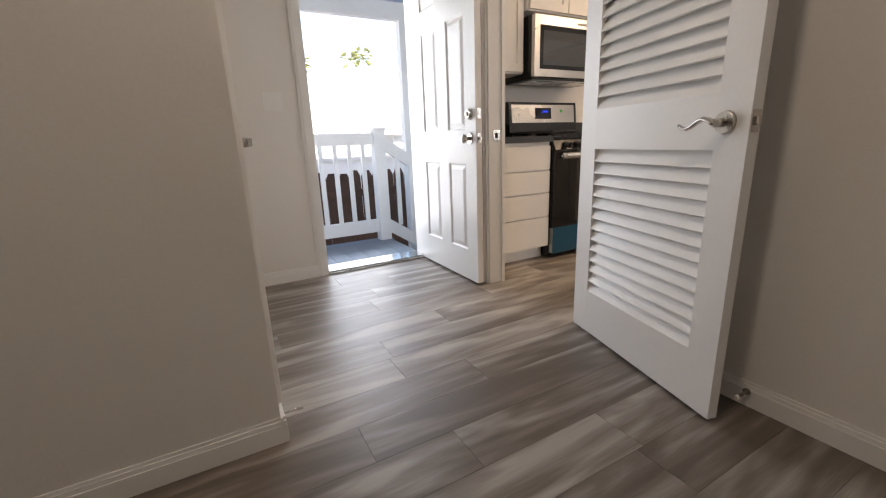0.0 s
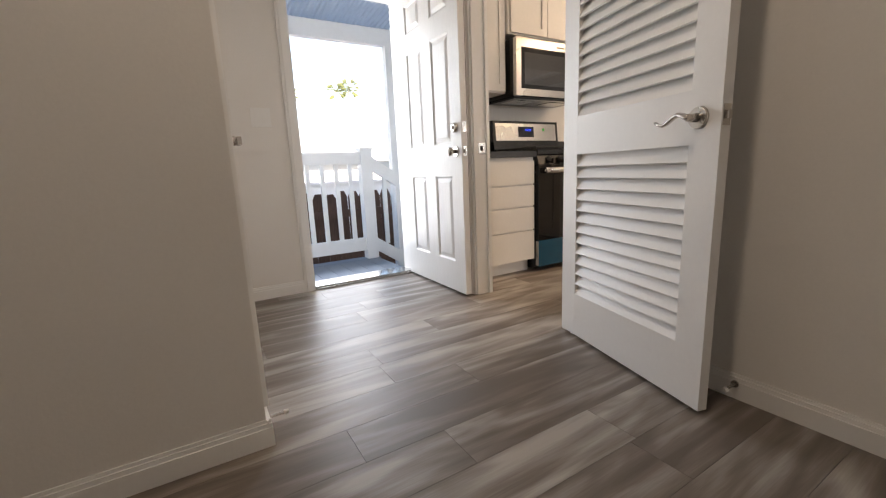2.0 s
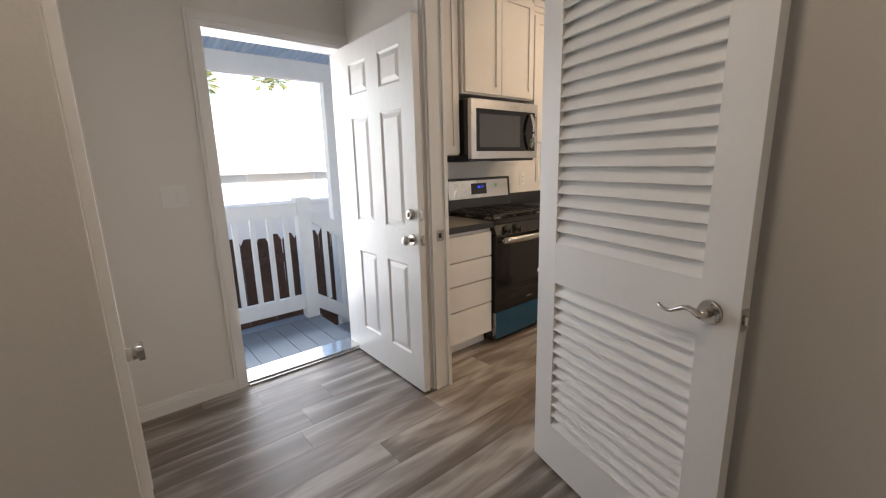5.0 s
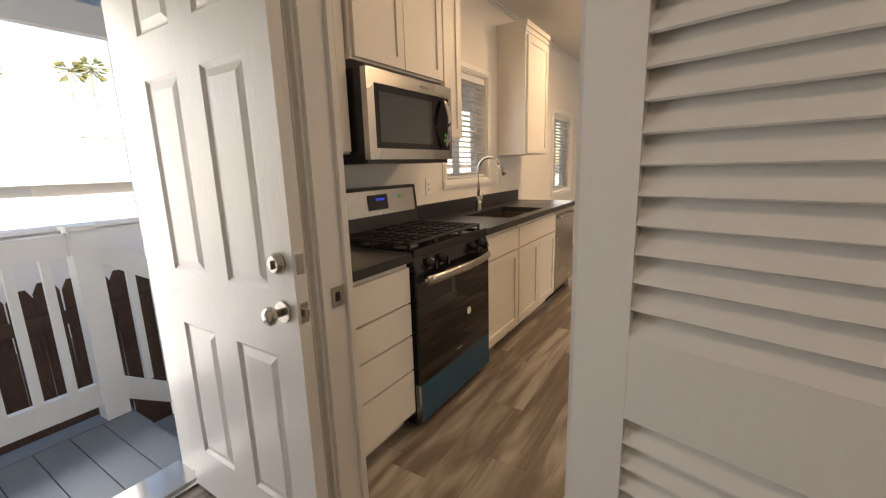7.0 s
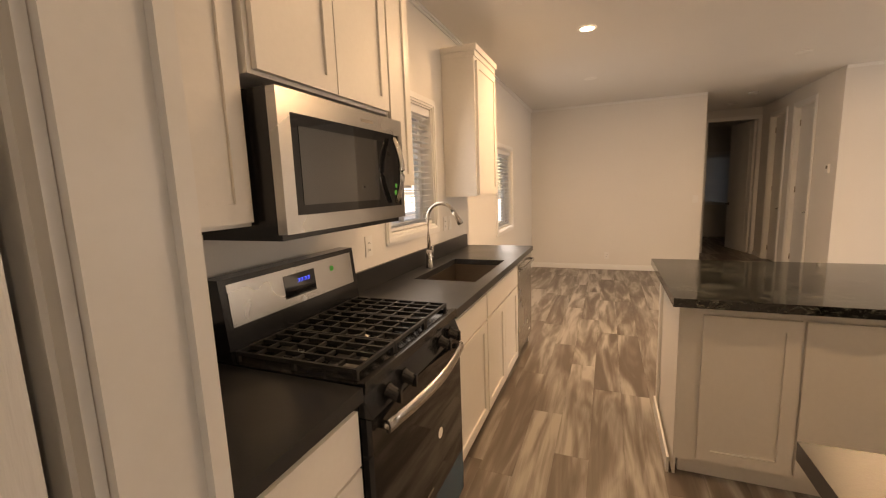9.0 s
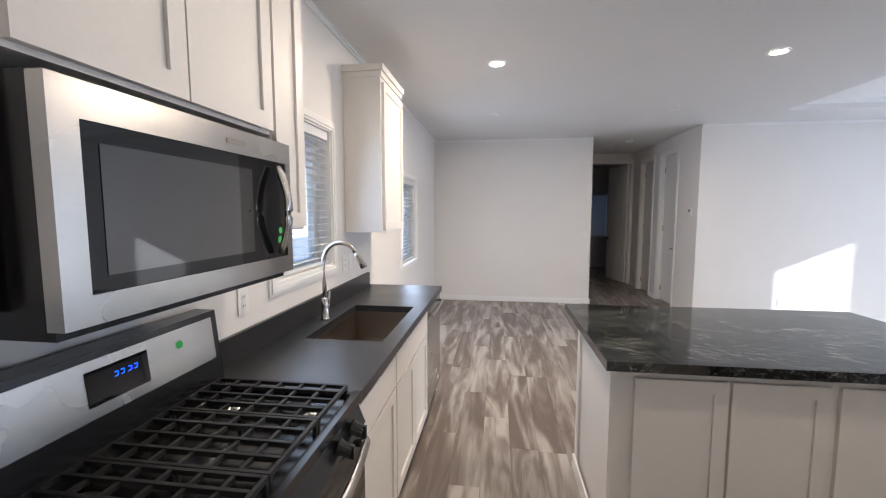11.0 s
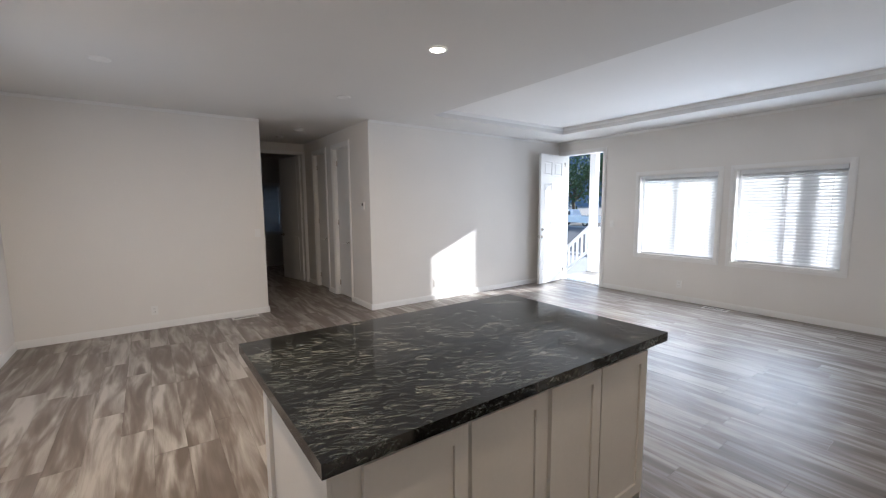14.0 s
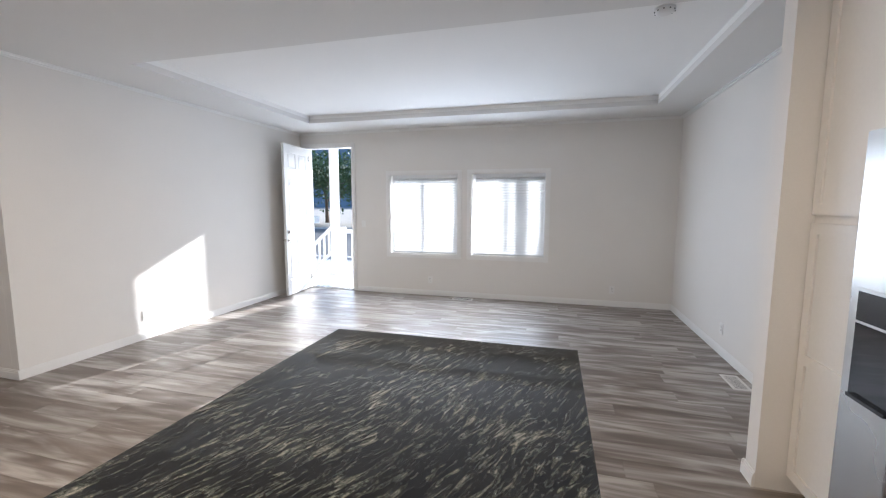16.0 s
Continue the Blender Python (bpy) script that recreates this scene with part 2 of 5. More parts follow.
BLUEGLOW = glow_material("blue_digits", (0.05, 0.16, 1.0), 0.45)
GREEN = material("green_sticker", (0.05, 0.55, 0.08), 0.4, bump=0.0)

# ---- building blocks ----
ROOT = {}


def box(bm, x0, x1, y0, y1, z0, z1):
    xs, ys, zs = sorted((x0, x1)), sorted((y0, y1)), sorted((z0, z1))
    v = [bm.verts.new((xs[i], ys[j], zs[k])) for i in (0, 1) for j in (0, 1) for k in (0, 1)]
    for f in ((0, 1, 3, 2), (4, 6, 7, 5), (0, 4, 5, 1), (2, 3, 7, 6), (0, 2, 6, 4), (1, 5, 7, 3)):
        bm.faces.new([v[i] for i in f])
    return v


def tube(bm, a, b, r0, r1=None, n=20, caps=True):
    """A round bar from a to b."""
    r1 = r0 if r1 is None else r1
    a, b = Vector(a), Vector(b)
    q = (b - a).to_track_quat("Z", "Y")
    rings = []
    for p, r in ((a, r0), (b, r1)):
        rings.append([bm.verts.new(p + q @ Vector((r * math.cos(2 * math.pi * i / n), r * math.sin(2 * math.pi * i / n), 0))) for i in range(n)])
    for i in range(n):
        f = bm.faces.new((rings[0][i], rings[0][(i + 1) % n], rings[1][(i + 1) % n], rings[1][i]))
        f.smooth = True
    if caps:
        bm.faces.new(rings[0][::-1])
        bm.faces.new(rings[1])


def sweep(bm, points, radii, n=16, flat=1.0):
    """A bent round bar through the points."""
    pts = [Vector(p) for p in points]
    rings = []
    for i, p in enumerate(pts):
        way = pts[min(i + 1, len(pts) - 1)] - pts[max(i - 1, 0)]
        q = way.to_track_quat("Z", "Y")
        r = radii[i] if isinstance(radii, (list, tuple)) else radii
        rings.append([bm.verts.new(p + q @ Vector((r * math.cos(2 * math.pi * k / n), flat * r * math.sin(2 * math.pi * k / n), 0))) for k in range(n)])
    for a, b in zip(rings, rings[1:]):
        for k in range(n):
            bm.faces.new((a[k], a[(k + 1) % n], b[(k + 1) % n], b[k])).smooth = True
    bm.faces.new(rings[0][::-1])
    bm.faces.new(rings[-1])


def mesh_of(name, bm, mat, bevel=0.0, segments=1):
    if bevel:
        sharp = [e for e in bm.edges if len(e.link_faces) == 2 and e.calc_face_angle(0) > 0.6]
        bmesh.ops.bevel(bm, geom=sharp, offset=bevel, segments=segments, profile=0.6, affect="EDGES", clamp_overlap=True)
    bmesh.ops.recalc_face_normals(bm, faces=bm.faces[:])
    me = bpy.data.meshes.new(name)
    bm.to_mesh(me)
    bm.free()
    me.materials.append(mat)
    return me


def thing(name, m, label, category, group="", local=False):
    """An Empty at the base of a thing. Its parts are given in the world's places unless local."""
    m = m if isinstance(m, Matrix) else Matrix.Translation(m)
    ob = new(name)
    ob.empty_display_size = 0.1
    ob.matrix_world = m
    ROOT[ob] = Matrix() if local else m.inverted()
    return tagged(ob, label, category, group)


def part(name, bm, mat, parent, label="", bevel=0.0, segments=1):
    inv = ROOT[parent]
    bm.transform(inv)
    ob = new(name, mesh_of(name, bm, mat, bevel, segments))
    ob.parent = parent
    ROOT[ob] = inv
    if label:
        ob["label"] = label
    return ob


def boxes(*dims):
    bm = bmesh.new()
    for d in dims:
        box(bm, *d)
    return bm


def setting(name, bm, mat, label, category, bevel=0.0):
    ob = new(name, mesh_of(name, bm, mat, bevel))
    ROOT[ob] = Matrix()
    return tagged(ob, label, category, kind="structure")


def single(name, bm, mat, label, category, group="", bevel=0.0, segments=1):
    ob = new(name, mesh_of(name, bm, mat, bevel, segments))
    ROOT[ob] = Matrix()
    return tagged(ob, label, category, group)


def fbox(bm, face, u0, u1, v0, v1, d0, d1):
    """A box on an upright plane: face is (axis, place, way out); u along it, v up, d outwards."""
    ax, p, s = face
    a, b = p + s * d0, p + s * d1
    return box(bm, u0, u1, a, b, v0, v1) if ax == "y" else box(bm, a, b, u0, u1, v0, v1)


def ring_of(bm, outer, inner, out):
    """A closed frame between two loops of four points, thick along out."""
    rows = [[bm.verts.new(Vector(p) + k * Vector(out)) for p in loop] for k in (0, 1) for loop in (outer, inner)]
    for a, b in ((0, 1), (1, 3), (3, 2), (2, 0)):
        for k in range(4):
            bm.faces.new((rows[a][k], rows[a][(k + 1) % 4], rows[b][(k + 1) % 4], rows[b][k]))


def ring(bm, face, u0, u1, v0, v1, w, d0, d1):
    ax, p, s = face

    def loop(i):
        c = ((u0 + i, v0 + i), (u1 - i, v0 + i), (u1 - i, v1 - i), (u0 + i, v1 - i))
        return [(u, p + s * d0, v) if ax == "y" else (p + s * d0, u, v) for u, v in c]

    out = (0, s * (d1 - d0), 0) if ax == "y" else (s * (d1 - d0), 0, 0)
    ring_of(bm, loop(0), loop(w), out)


def shaker(parent, face, u0, u1, v0, v1, name="door", rail=0.055, split=None):
    """A shaker front: four rails round a panel set back."""
    t = 0.019
    bm = bmesh.new()
    ring(bm, face, u0, u1, v0, v1, rail, 0, t)
    d = part(name, bm, CAB, parent, bevel=0.0012)
    bm = bmesh.new()
    fbox(bm, face, u0 + rail + 0.0003, u1 - rail - 0.0003, v0 + rail + 0.0003, v1 - rail - 0.0003, 0, t - 0.010)
    part("panel", bm, CAB, d)
    if split:
        bm = bmesh.new()
        fbox(bm, face, u0 + rail, u1 - rail, split - rail / 2, split + rail / 2, 0, t)
        part("rail", bm, CAB, d, bevel=0.0012)
    return d


def slab_front(parent, face, u0, u1, v0, v1, name="drawer_front"):
    bm = bmesh.new()
    fbox(bm, face, u0, u1, v0, v1, 0, 0.019)
    return part(name, bm, CAB, parent, bevel=0.0015)


YN, YS, XE, CZ = 3.60, -4.50, 9.555, 2.76
OUT = 0.16

# ---- floor base, walls, ceiling ----
setting("floor", boxes((-1.2, 14.6, -4.66, 3.76, -0.16, -0.004)), SUBFLOOR, "grey-brown wood-look vinyl plank floor", "floor")

# north wall: side door, sink window, dining window
def wall_y(name, y0, y1, x0, x1, holes, label, top=CZ + 0.2):
    bm = bmesh.new()
    at = x0
    for a, b, lo, hi in sorted(holes):
        box(bm, at, a, y0, y1, -0.004, top)
        if lo > 0.0:
            box(bm, a, b, y0, y1, -0.004, lo)
        box(bm, a, b, y0, y1, hi, top)
        at = b
    box(bm, at, x1, y0, y1, -0.004, top)
    return setting(name, bm, WALL, label, "wall")


def wall_x(name, x0, x1, y0, y1, holes, label, top=CZ + 0.2):
    bm = bmesh.new()
    at = y0
    for a, b, lo, hi in sorted(holes):
        box(bm, x0, x1, at, a, -0.004, top)
        if lo > 0.0:
            box(bm, x0, x1, a, b, -0.004, lo)
        box(bm, x0, x1, a, b, hi, top)
        at = b
    box(bm, x0, x1, at, y1, -0.004, top)
    return setting(name, bm, WALL, label, "wall")


SIDE = (1.455, 2.27, 0.0, 2.07)
WIN1, WIN2 = (4.35, 5.09, 1.19, 2.08), (7.06, 7.90, 0.92, 1.95)
WINA, WINB = (5.81, 7.0, 0.69, 2.02), (4.42, 5.60, 0.69, 2.02)
FRONT = (7.70, 8.585, 0.0, 2.51)
PART = (2.033, 2.775, 0.0, 2.52)
wall_y("wall_north", YN, YN + OUT, -1.1, 14.6, [SIDE, WIN1, WIN2], "off-white painted plaster wall with side door and windows")
wall_y("wall_south", YS - OUT, YS, 2.3, 9.0, [WINA, WINB, FRONT], "off-white painted wall with two blinded windows and front door")
wall_x("wall_partition", 2.305, 2.415, -0.8, YN - 0.002, [PART], "white painted partition between utility room and kitchen")
wall_x("wall_west", 2.45, 2.60, YS - 0.1, -0.531, [], "off-white painted living room wall")
wall_y("wall_fin", -0.53, -0.412, 2.416, 3.20, [], "white painted wall end beside the pantry cabinet")
wall_x("wall_dining", XE, XE + 0.1, 0.965, YN - 0.002, [], "plain off-white painted dining wall")
wall_x("wall_living", 8.71, 8.80, YS + 0.001, -0.30, [], "plain off-white living room wall with sunlight on it")
wall_y("wall_hall_north", 0.965, 1.065, XE + 0.101, 11.6, [], "white hall wall in shade")
HALL1, HALL2 = (9.45, 10.10, 0.0, 2.50), (10.46, 11.08, 0.0, 2.50)
wall_y("wall_hall_south", -0.40, -0.30, 8.801, 11.6, [HALL1, HALL2], "white hall wall with two doorways")
HALLEND = (-0.26, 0.56, 0.0, 2.56)
wall_x("wall_hall_end", 11.6, 11.7, -1.6, 2.4, [HALLEND], "white wall at the end of the hall with a dark doorway")
wall_x("wall_bedroom", 14.4, 14.5, -1.6, 2.4, [(-0.5, 0.6, 0.88, 2.08)], "bedroom wall with a blinded window")
wall_y("wall_bedroom_side", -1.7, -1.6, 11.6, 14.5, [], "bedroom side wall")
wall_y("wall_bedroom_side_two", 2.4, 2.5, 11.6, 14.5, [], "bedroom side wall")
wall_y("wall_closet", -1.8, -1.7, 8.80, 11.6, [], "wall of the room behind the hall doorway")
wall_y("wall_utility_left", 1.93, 2.05, -1.0, 0.90, [], "beige-white painted wall end in the utility room")
wall_x("wall_utility_inner", 0.80, 0.90, 2.051, YN - 0.002, [], "white painted wall of the utility room")
wall_x("wall_utility_west", -1.1, -1.0, -0.9, YN - 0.002, [], "plain painted wall behind the walk")
wall_y("wall_utility_south", -0.9, -0.8, -1.1, 2.415, [], "plain painted wall behind the walk")

# ceiling with the raised tray over the living room
TX0, TX1, TY0, TY1, TZ = 3.10, 7.99, -3.70, -0.92, 2.87
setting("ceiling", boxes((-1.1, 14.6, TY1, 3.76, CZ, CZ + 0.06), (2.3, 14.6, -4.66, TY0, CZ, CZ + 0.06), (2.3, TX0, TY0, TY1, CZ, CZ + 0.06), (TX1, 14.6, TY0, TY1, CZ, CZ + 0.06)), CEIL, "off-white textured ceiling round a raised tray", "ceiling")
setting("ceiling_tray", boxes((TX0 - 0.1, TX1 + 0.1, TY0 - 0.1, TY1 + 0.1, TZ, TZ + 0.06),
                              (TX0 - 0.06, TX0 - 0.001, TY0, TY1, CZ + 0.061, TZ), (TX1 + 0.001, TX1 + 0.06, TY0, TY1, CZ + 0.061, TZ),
                              (TX0, TX1, TY0 - 0.06, TY0 - 0.001, CZ + 0.061, TZ), (TX0, TX1, TY1 + 0.001, TY1 + 0.06, CZ + 0.061, TZ)), TRAY, "raised tray ceiling over the living room, lighter than the ceiling round it", "ceiling")
setting("roof", boxes((-1.4, 14.9, -5.0, 4.1, CZ + 0.21, CZ + 0.35)), ROOFM, "flat roof of the home", "roof")


# trim: baseboards, casings, crown
def profile_run(bm, face, u0, u1, v0, h, t):
    """A board with two steps in its top, as moulded baseboard has."""
    fbox(bm, face, u0, u1, v0, v0 + h * 0.72, 0.001, t)
    fbox(bm, face, u0, u1, v0 + h * 0.72, v0 + h * 0.88, 0.001, t * 0.72)
    fbox(bm, face, u0, u1, v0 + h * 0.88, v0 + h, 0.001, t * 0.42)


def baseboard(runs, label="white moulded baseboard", h=0.085):
    bm = bmesh.new()
    for face, u0, u1 in runs:
        profile_run(bm, face, u0, u1, 0.0, h, 0.016)
    return setting("baseboard", bm, TRIM, label, "baseboard", bevel=0.0015)


baseboard([(("y", 1.93, -1), -1.0, 0.915), (("x", 0.90, 1), 1.915, 2.06), (("y", YN, -1), 0.90, 1.39), (("x", 2.305, -1), -0.8, 1.98), (("x", 2.305, -1), 2.84, YN)])
baseboard([(("x", XE, -1), 0.95, YN), (("y", YN, -1), 5.87, XE), (("x", 8.71, -1), YS, -0.285), (("y", -0.30, 1), 8.70, 9.38), (("y", -0.30, 1), 10.17, 10.39), (("y", -0.30, 1), 11.15, 11.6), (("y", 0.965, -1), 9.54, 11.6), (("y", YS, 1), 2.6, 7.62),
           (("x", 2.60, 1), YS, -0.53), (("y", -0.53, -1), 2.6, 3.215), (("x", 3.20, 1), -0.545, -0.41), (("x", 11.6, -1), -0.3, -0.33)])


def casing(name, face, hole, w=0.065, sill=False, label="white painted door casing"):
    """Moulded boards round an opening; round all four sides if sill."""
    a, b, lo, hi = hole
    bm = bmesh.new()
    for t, i in ((0.012, 0.0), (0.018, 0.018), (0.012, 0.048)):
        o0, o1 = i, {0.0: 0.018, 0.018: 0.048, 0.048: w}[i]
        low = lo - (o1 if sill else 0)
        fbox(bm, face, a - o1, a - o0, low, hi + o1, 0.001, t)
        fbox(bm, face, b + o0, b + o1, low, hi + o1, 0.001, t)
        fbox(bm, face, a - o0, b + o0, hi + o0, hi + o1, 0.001, t)
        if sill:
            fbox(bm, face, a - o0, b + o0, lo - o1, lo - o0, 0.001, t)
    return setting(name, bm, TRIM, label, "trim", bevel=0.0015)


def lining(name, face, hole, depth, t=0.012, bottom=False):
    a, b, lo, hi = hole
    bm = bmesh.new()
    fbox(bm, face, a, a + t, lo, hi, 0.0, -depth)
    fbox(bm, face, b - t, b, lo, hi, 0.0, -depth)
    fbox(bm, face, a + t, b - t, hi - t, hi, 0.0, -depth)
    if bottom:
        fbox(bm, face, a + t, b - t, lo, lo + t, 0.0, -depth)
    return setting(name, bm, TRIM, "white painted jamb", "trim")


casing("trim", ("y", YN, -1), SIDE)
lining("trim", ("y", YN, -1), SIDE, OUT)
setting("trim", boxes((2.293, 2.304, 2.776, 2.80, 0, 2.585), (2.287, 2.304, 2.80, 2.835, 0, 2.585), (2.293, 2.304, 2.034, 2.776, 2.521, 2.585)), TRIM, "white painted door casing", "trim", bevel=0.0015)
casing("trim", ("x", 2.415, 1), (PART[0], PART[1], 0, PART[3]), w=0.055)
lining("trim", ("x", 2.305, -1), PART, 0.110)
casing("trim", ("y", YS, 1), FRONT)
lining("trim", ("y", YS, 1), FRONT, OUT)
casing("trim", ("y", -0.30, 1), HALL1)
lining("trim", ("y", -0.30, 1), HALL1, 0.10)
casing("trim", ("y", -0.30, 1), HALL2)
lining("trim", ("y", -0.30, 1), HALL2, 0.10)
casing("trim", ("x", 11.6, -1), HALLEND, w=0.05)
lining("trim", ("x", 11.6, -1), HALLEND, 0.10)
# crown strip round the living room and kitchen
bm = bmesh.new()
for face, u0, u1 in ((("x", 8.71, -1), YS, -0.30), (("y", YS, 1), 2.6, 8.71), (("x", 2.60, 1), YS, -0.57), (("x", XE, -1), 0.965, YN), (("y", YN, -1), 4.05, XE)):
    fbox(bm, face, u0, u1, CZ - 0.035, CZ - 0.001, 0.001, 0.012)
    fbox(bm, face, u0, u1, CZ - 0.018, CZ - 0.001, 0.012, 0.026)
setting("trim", bm, TRIM, "narrow white crown moulding", "trim", bevel=0.001)
# thresholds
setting("door_sill", boxes((1.47, 2.26, 3.575, 3.80, -0.03, 0.012), (1.47, 2.26, 3.60, 3.66, 0.012, 0.022)), STEEL, "aluminium threshold of the side door", "threshold", bevel=0.003)
setting("door_sill", boxes((7.725, 8.57, -4.72, -4.49, -0.03, 0.012), (7.725, 8.57, -4.6, -4.54, 0.012, 0.022)), STEEL, "aluminium threshold of the front door", "threshold", bevel=0.003)


# ---- doors ----
def six_panel(name, m, w, h, label, rows, stile=0.135, muntin=0.11):
    """A moulded six-panel door. Local: hinge edge at x 0, leaf along x, thickness y 0 to 0.044."""
    root = thing(name, m, label, "door", local=True)
    t, st, mid = 0.042, w * stile, w * muntin
    cols = ((st, w / 2 - mid / 2), (w / 2 + mid / 2, w - st))
    bm = bmesh.new()
    box(bm, 0, st, 0, t, 0, h), box(bm, w - st, w, 0, t, 0, h), box(bm, w / 2 - mid / 2, w / 2 + mid / 2, 0, t, 0, h)
    for c0, c1 in cols:
        edges = [0] + [z for r in rows for z in r] + [h]
        for lo, hi in zip(edges[::2], edges[1::2]):
            box(bm, c0, c1, 0, t, lo, hi)
    part("leaf", bm, DOORP, root, bevel=0.0)
    for c0, c1 in cols:
        for lo, hi in rows:
            bm = bmesh.new()
            box(bm, c0, c1, 0.010, t - 0.010, lo, hi)
            for y, s in ((0.010, -1), (t - 0.010, 1)):
                def ring(i, d):
                    return [bm.verts.new(p) for p in ((c0 + i, y + s * d, lo + i), (c1 - i, y + s * d, lo + i), (c1 - i, y + s * d, hi - i), (c0 + i, y + s * d, hi - i))]
                levels = [ring(0.0, 0.0095), ring(0.010, 0.001), ring(0.016, 0.001), ring(0.040, 0.0085)]
                for p, q in zip(levels, levels[1:]):
                    for k in range(4):
                        bm.faces.new((p[k], p[(k + 1) % 4], q[(k + 1) % 4], q[k]))
                bm.faces.new(levels[-1])
            part("panel", bm, DOORP, root)
    return root


def round_knob(parent, x, z, ys, r=0.027):
    for y, s in ys:
        bm = bmesh.new()
        tube(bm, (x, y, z), (x, y + s * 0.008, z), 0.033, 0.031, 24)
        sweep(bm, [(x, y + s * d, z) for d in (0.008, 0.022, 0.030, 0.040, 0.052, 0.060, 0.063)], [0.012, 0.012, 0.018, r, r, 0.019, 0.006], 20)
        part("knob", bm, NICKEL, parent, "satin nickel round knob")


def deadbolt(parent, x, z, ys):
    for y, s in ys:
        bm = bmesh.new()
        sweep(bm, [(x, y + s * d, z) for d in (0.0, 0.008, 0.018, 0.022)], [0.031, 0.031, 0.025, 0.022], 24)
        box(bm, x - 0.004, x + 0.004, y + s * 0.022, y + s * 0.030, z - 0.012, z + 0.012)
        part("deadbolt", bm, NICKEL, parent, "satin nickel deadbolt")


def lever(parent, x, z, y, s, way):
    bm = bmesh.new()
    tube(bm, (x, y, z), (x, y + s * 0.010, z), 0.033, 0.030, 24)
    tube(bm, (x, y + s * 0.010, z), (x, y + s * 0.045, z), 0.013, 0.011, 16)
    pts = [(x - way * 0.012, y + s * 0.047, z)]
    for i in range(9):
        f = i / 8
        pts.append((x + way * 0.118 * f, y + s * 0.047, z + 0.012 * math.sin(f * 2 * math.pi) - 0.002 * f))
    sweep(bm, pts, [0.012] + [0.012 - 0.006 * i / 8 for i in range(9)], 12, flat=0.7)
    part("lever_handle", bm, NICKEL, parent, "satin nickel wave lever")


def latch_plate(parent, x, y, z, s=1, out=0.012):
    bm = bmesh.new()
    box(bm, x, x + s * 0.002, y - 0.0125, y + 0.0125, z - 0.029, z + 0.029)
    part("latch_plate", bm, NICKEL, parent, "brushed latch plate", bevel=0.0008)
    bm = bmesh.new()
    box(bm, x + s * 0.002, x + s * out, y - 0.006, y + 0.006, z - 0.011, z + 0.011)
    part("latch_bolt", bm, NICKEL, parent, bevel=0.003)


def hinge(parent, x, y, z):
    bm = bmesh.new()
    tube(bm, (x, y, z - 0.045), (x, y, z + 0.045), 0.006, n=12)
    box(bm, x - 0.0, x + 0.03, y - 0.001, y + 0.001, z - 0.044, z + 0.044)
    part("hinge", bm, NICKEL, parent)


# side door, open at a right angle along the partition
side = six_panel("side_door", pose(2.226, 3.572, 0.018, 0, 0, -90.8), 0.806, 2.03, "white six-panel entrance door with wood grain, standing open", ((0.20, 0.75), (0.955, 1.60), (1.735, 1.915)), 0.15, 0.17)
round_knob(side, 0.745, 0.900, ((0, -1),))
deadbolt(side, 0.745, 1.041, ((0, -1),))
latch_plate(side, 0.806, 0.022, 0.900, out=0.016)
latch_plate(side, 0.806, 0.022, 1.041, out=0.003)
for z in (0.2, 1.0, 1.8):
    hinge(side, 0.0, 0.046, z)

front = six_panel("front_door", pose(8.592, -4.497, 0.02, 0, 0, 95.5), 0.80, 2.47, "white six-panel front door standing open in sunlight", ((0.24, 0.93), (1.13, 1.93), (2.08, 2.33)))
lever(front, 0.735, 0.91, 0.044, 1, -1)
lever(front, 0.735, 0.91, 0, -1, -1)
deadbolt(front, 0.735, 1.05, ((0, -1), (0.044, 1)))
latch_plate(front, 0.80, 0.022, 0.91)
for z in (0.2, 1.25, 2.3):
    hinge(front, 0.0, 0.048, z)


def louver_door(m, w=0.782, h=2.48):
    """Local: hinge edge at x 0, leaf along x, thickness y 0 to 0.035."""
    root = thing("louvered_door", m, "white painted louvered door with lever handle, standing open", "door", local=True)
    t, st = 0.035, 0.103
    bands = ((0.20, 0.835), (0.995, 2.37))
    for x0, x1 in ((0, st), (w - st, w)):
        part("stile", boxes((x0, x1, 0, t, 0, h)), TRIM, root, bevel=0.0015)
    for z0, z1 in ((0, 0.20), (0.835, 0.995), (2.37, h)):
        part("rail", boxes((st, w - st, 0.0005, t - 0.0005, z0, z1)), TRIM, root, bevel=0.0012)
    bm = bmesh.new()
    box(bm, st, w - st, -0.0035, 0.0035, -0.031, 0.031)
    bm.transform(Matrix.Translation((0, t / 2, 0)) @ pose(0, 0, 0, -27, 0, 0))
    slat = mesh_of("slat", bm, TRIM, 0.0012)
    for lo, hi in bands:
        n = round((hi - lo) / 0.0488)
        for i in range(n):
            ob = new("slat", slat)
            ob.parent = root
            ob.location = (0, 0, lo + (i + 0.5) * (hi - lo) / n)
    return root


lway = Vector((2.093 - 2.293, 1.262 - 2.016, 0))
lz = math.degrees(math.atan2(lway.y, lway.x))
# the visible face is local y = 0; the thickness lies behind it, towards the wall
louver = louver_door(pose(2.288, 2.033, 0.016, 0, 0, lz))
lever(louver, 0.71, 0.912, 0, -1, -1)
lever(louver, 0.71, 0.912, 0.035, 1, -1)
latch_plate(louver, 0.782, 0.0175, 0.912)
for z in (0.25, 1.24, 2.2):
    hinge(louver, -0.004, 0.02, z)

setting("trim", boxes((2.392, 2.4145, 2.750, 2.7625, 0, 2.507), (2.392, 2.4145, 2.0455, 2.058, 0, 2.507)), TRIM, "white door stop strip in the jamb", "trim", bevel=0.002)
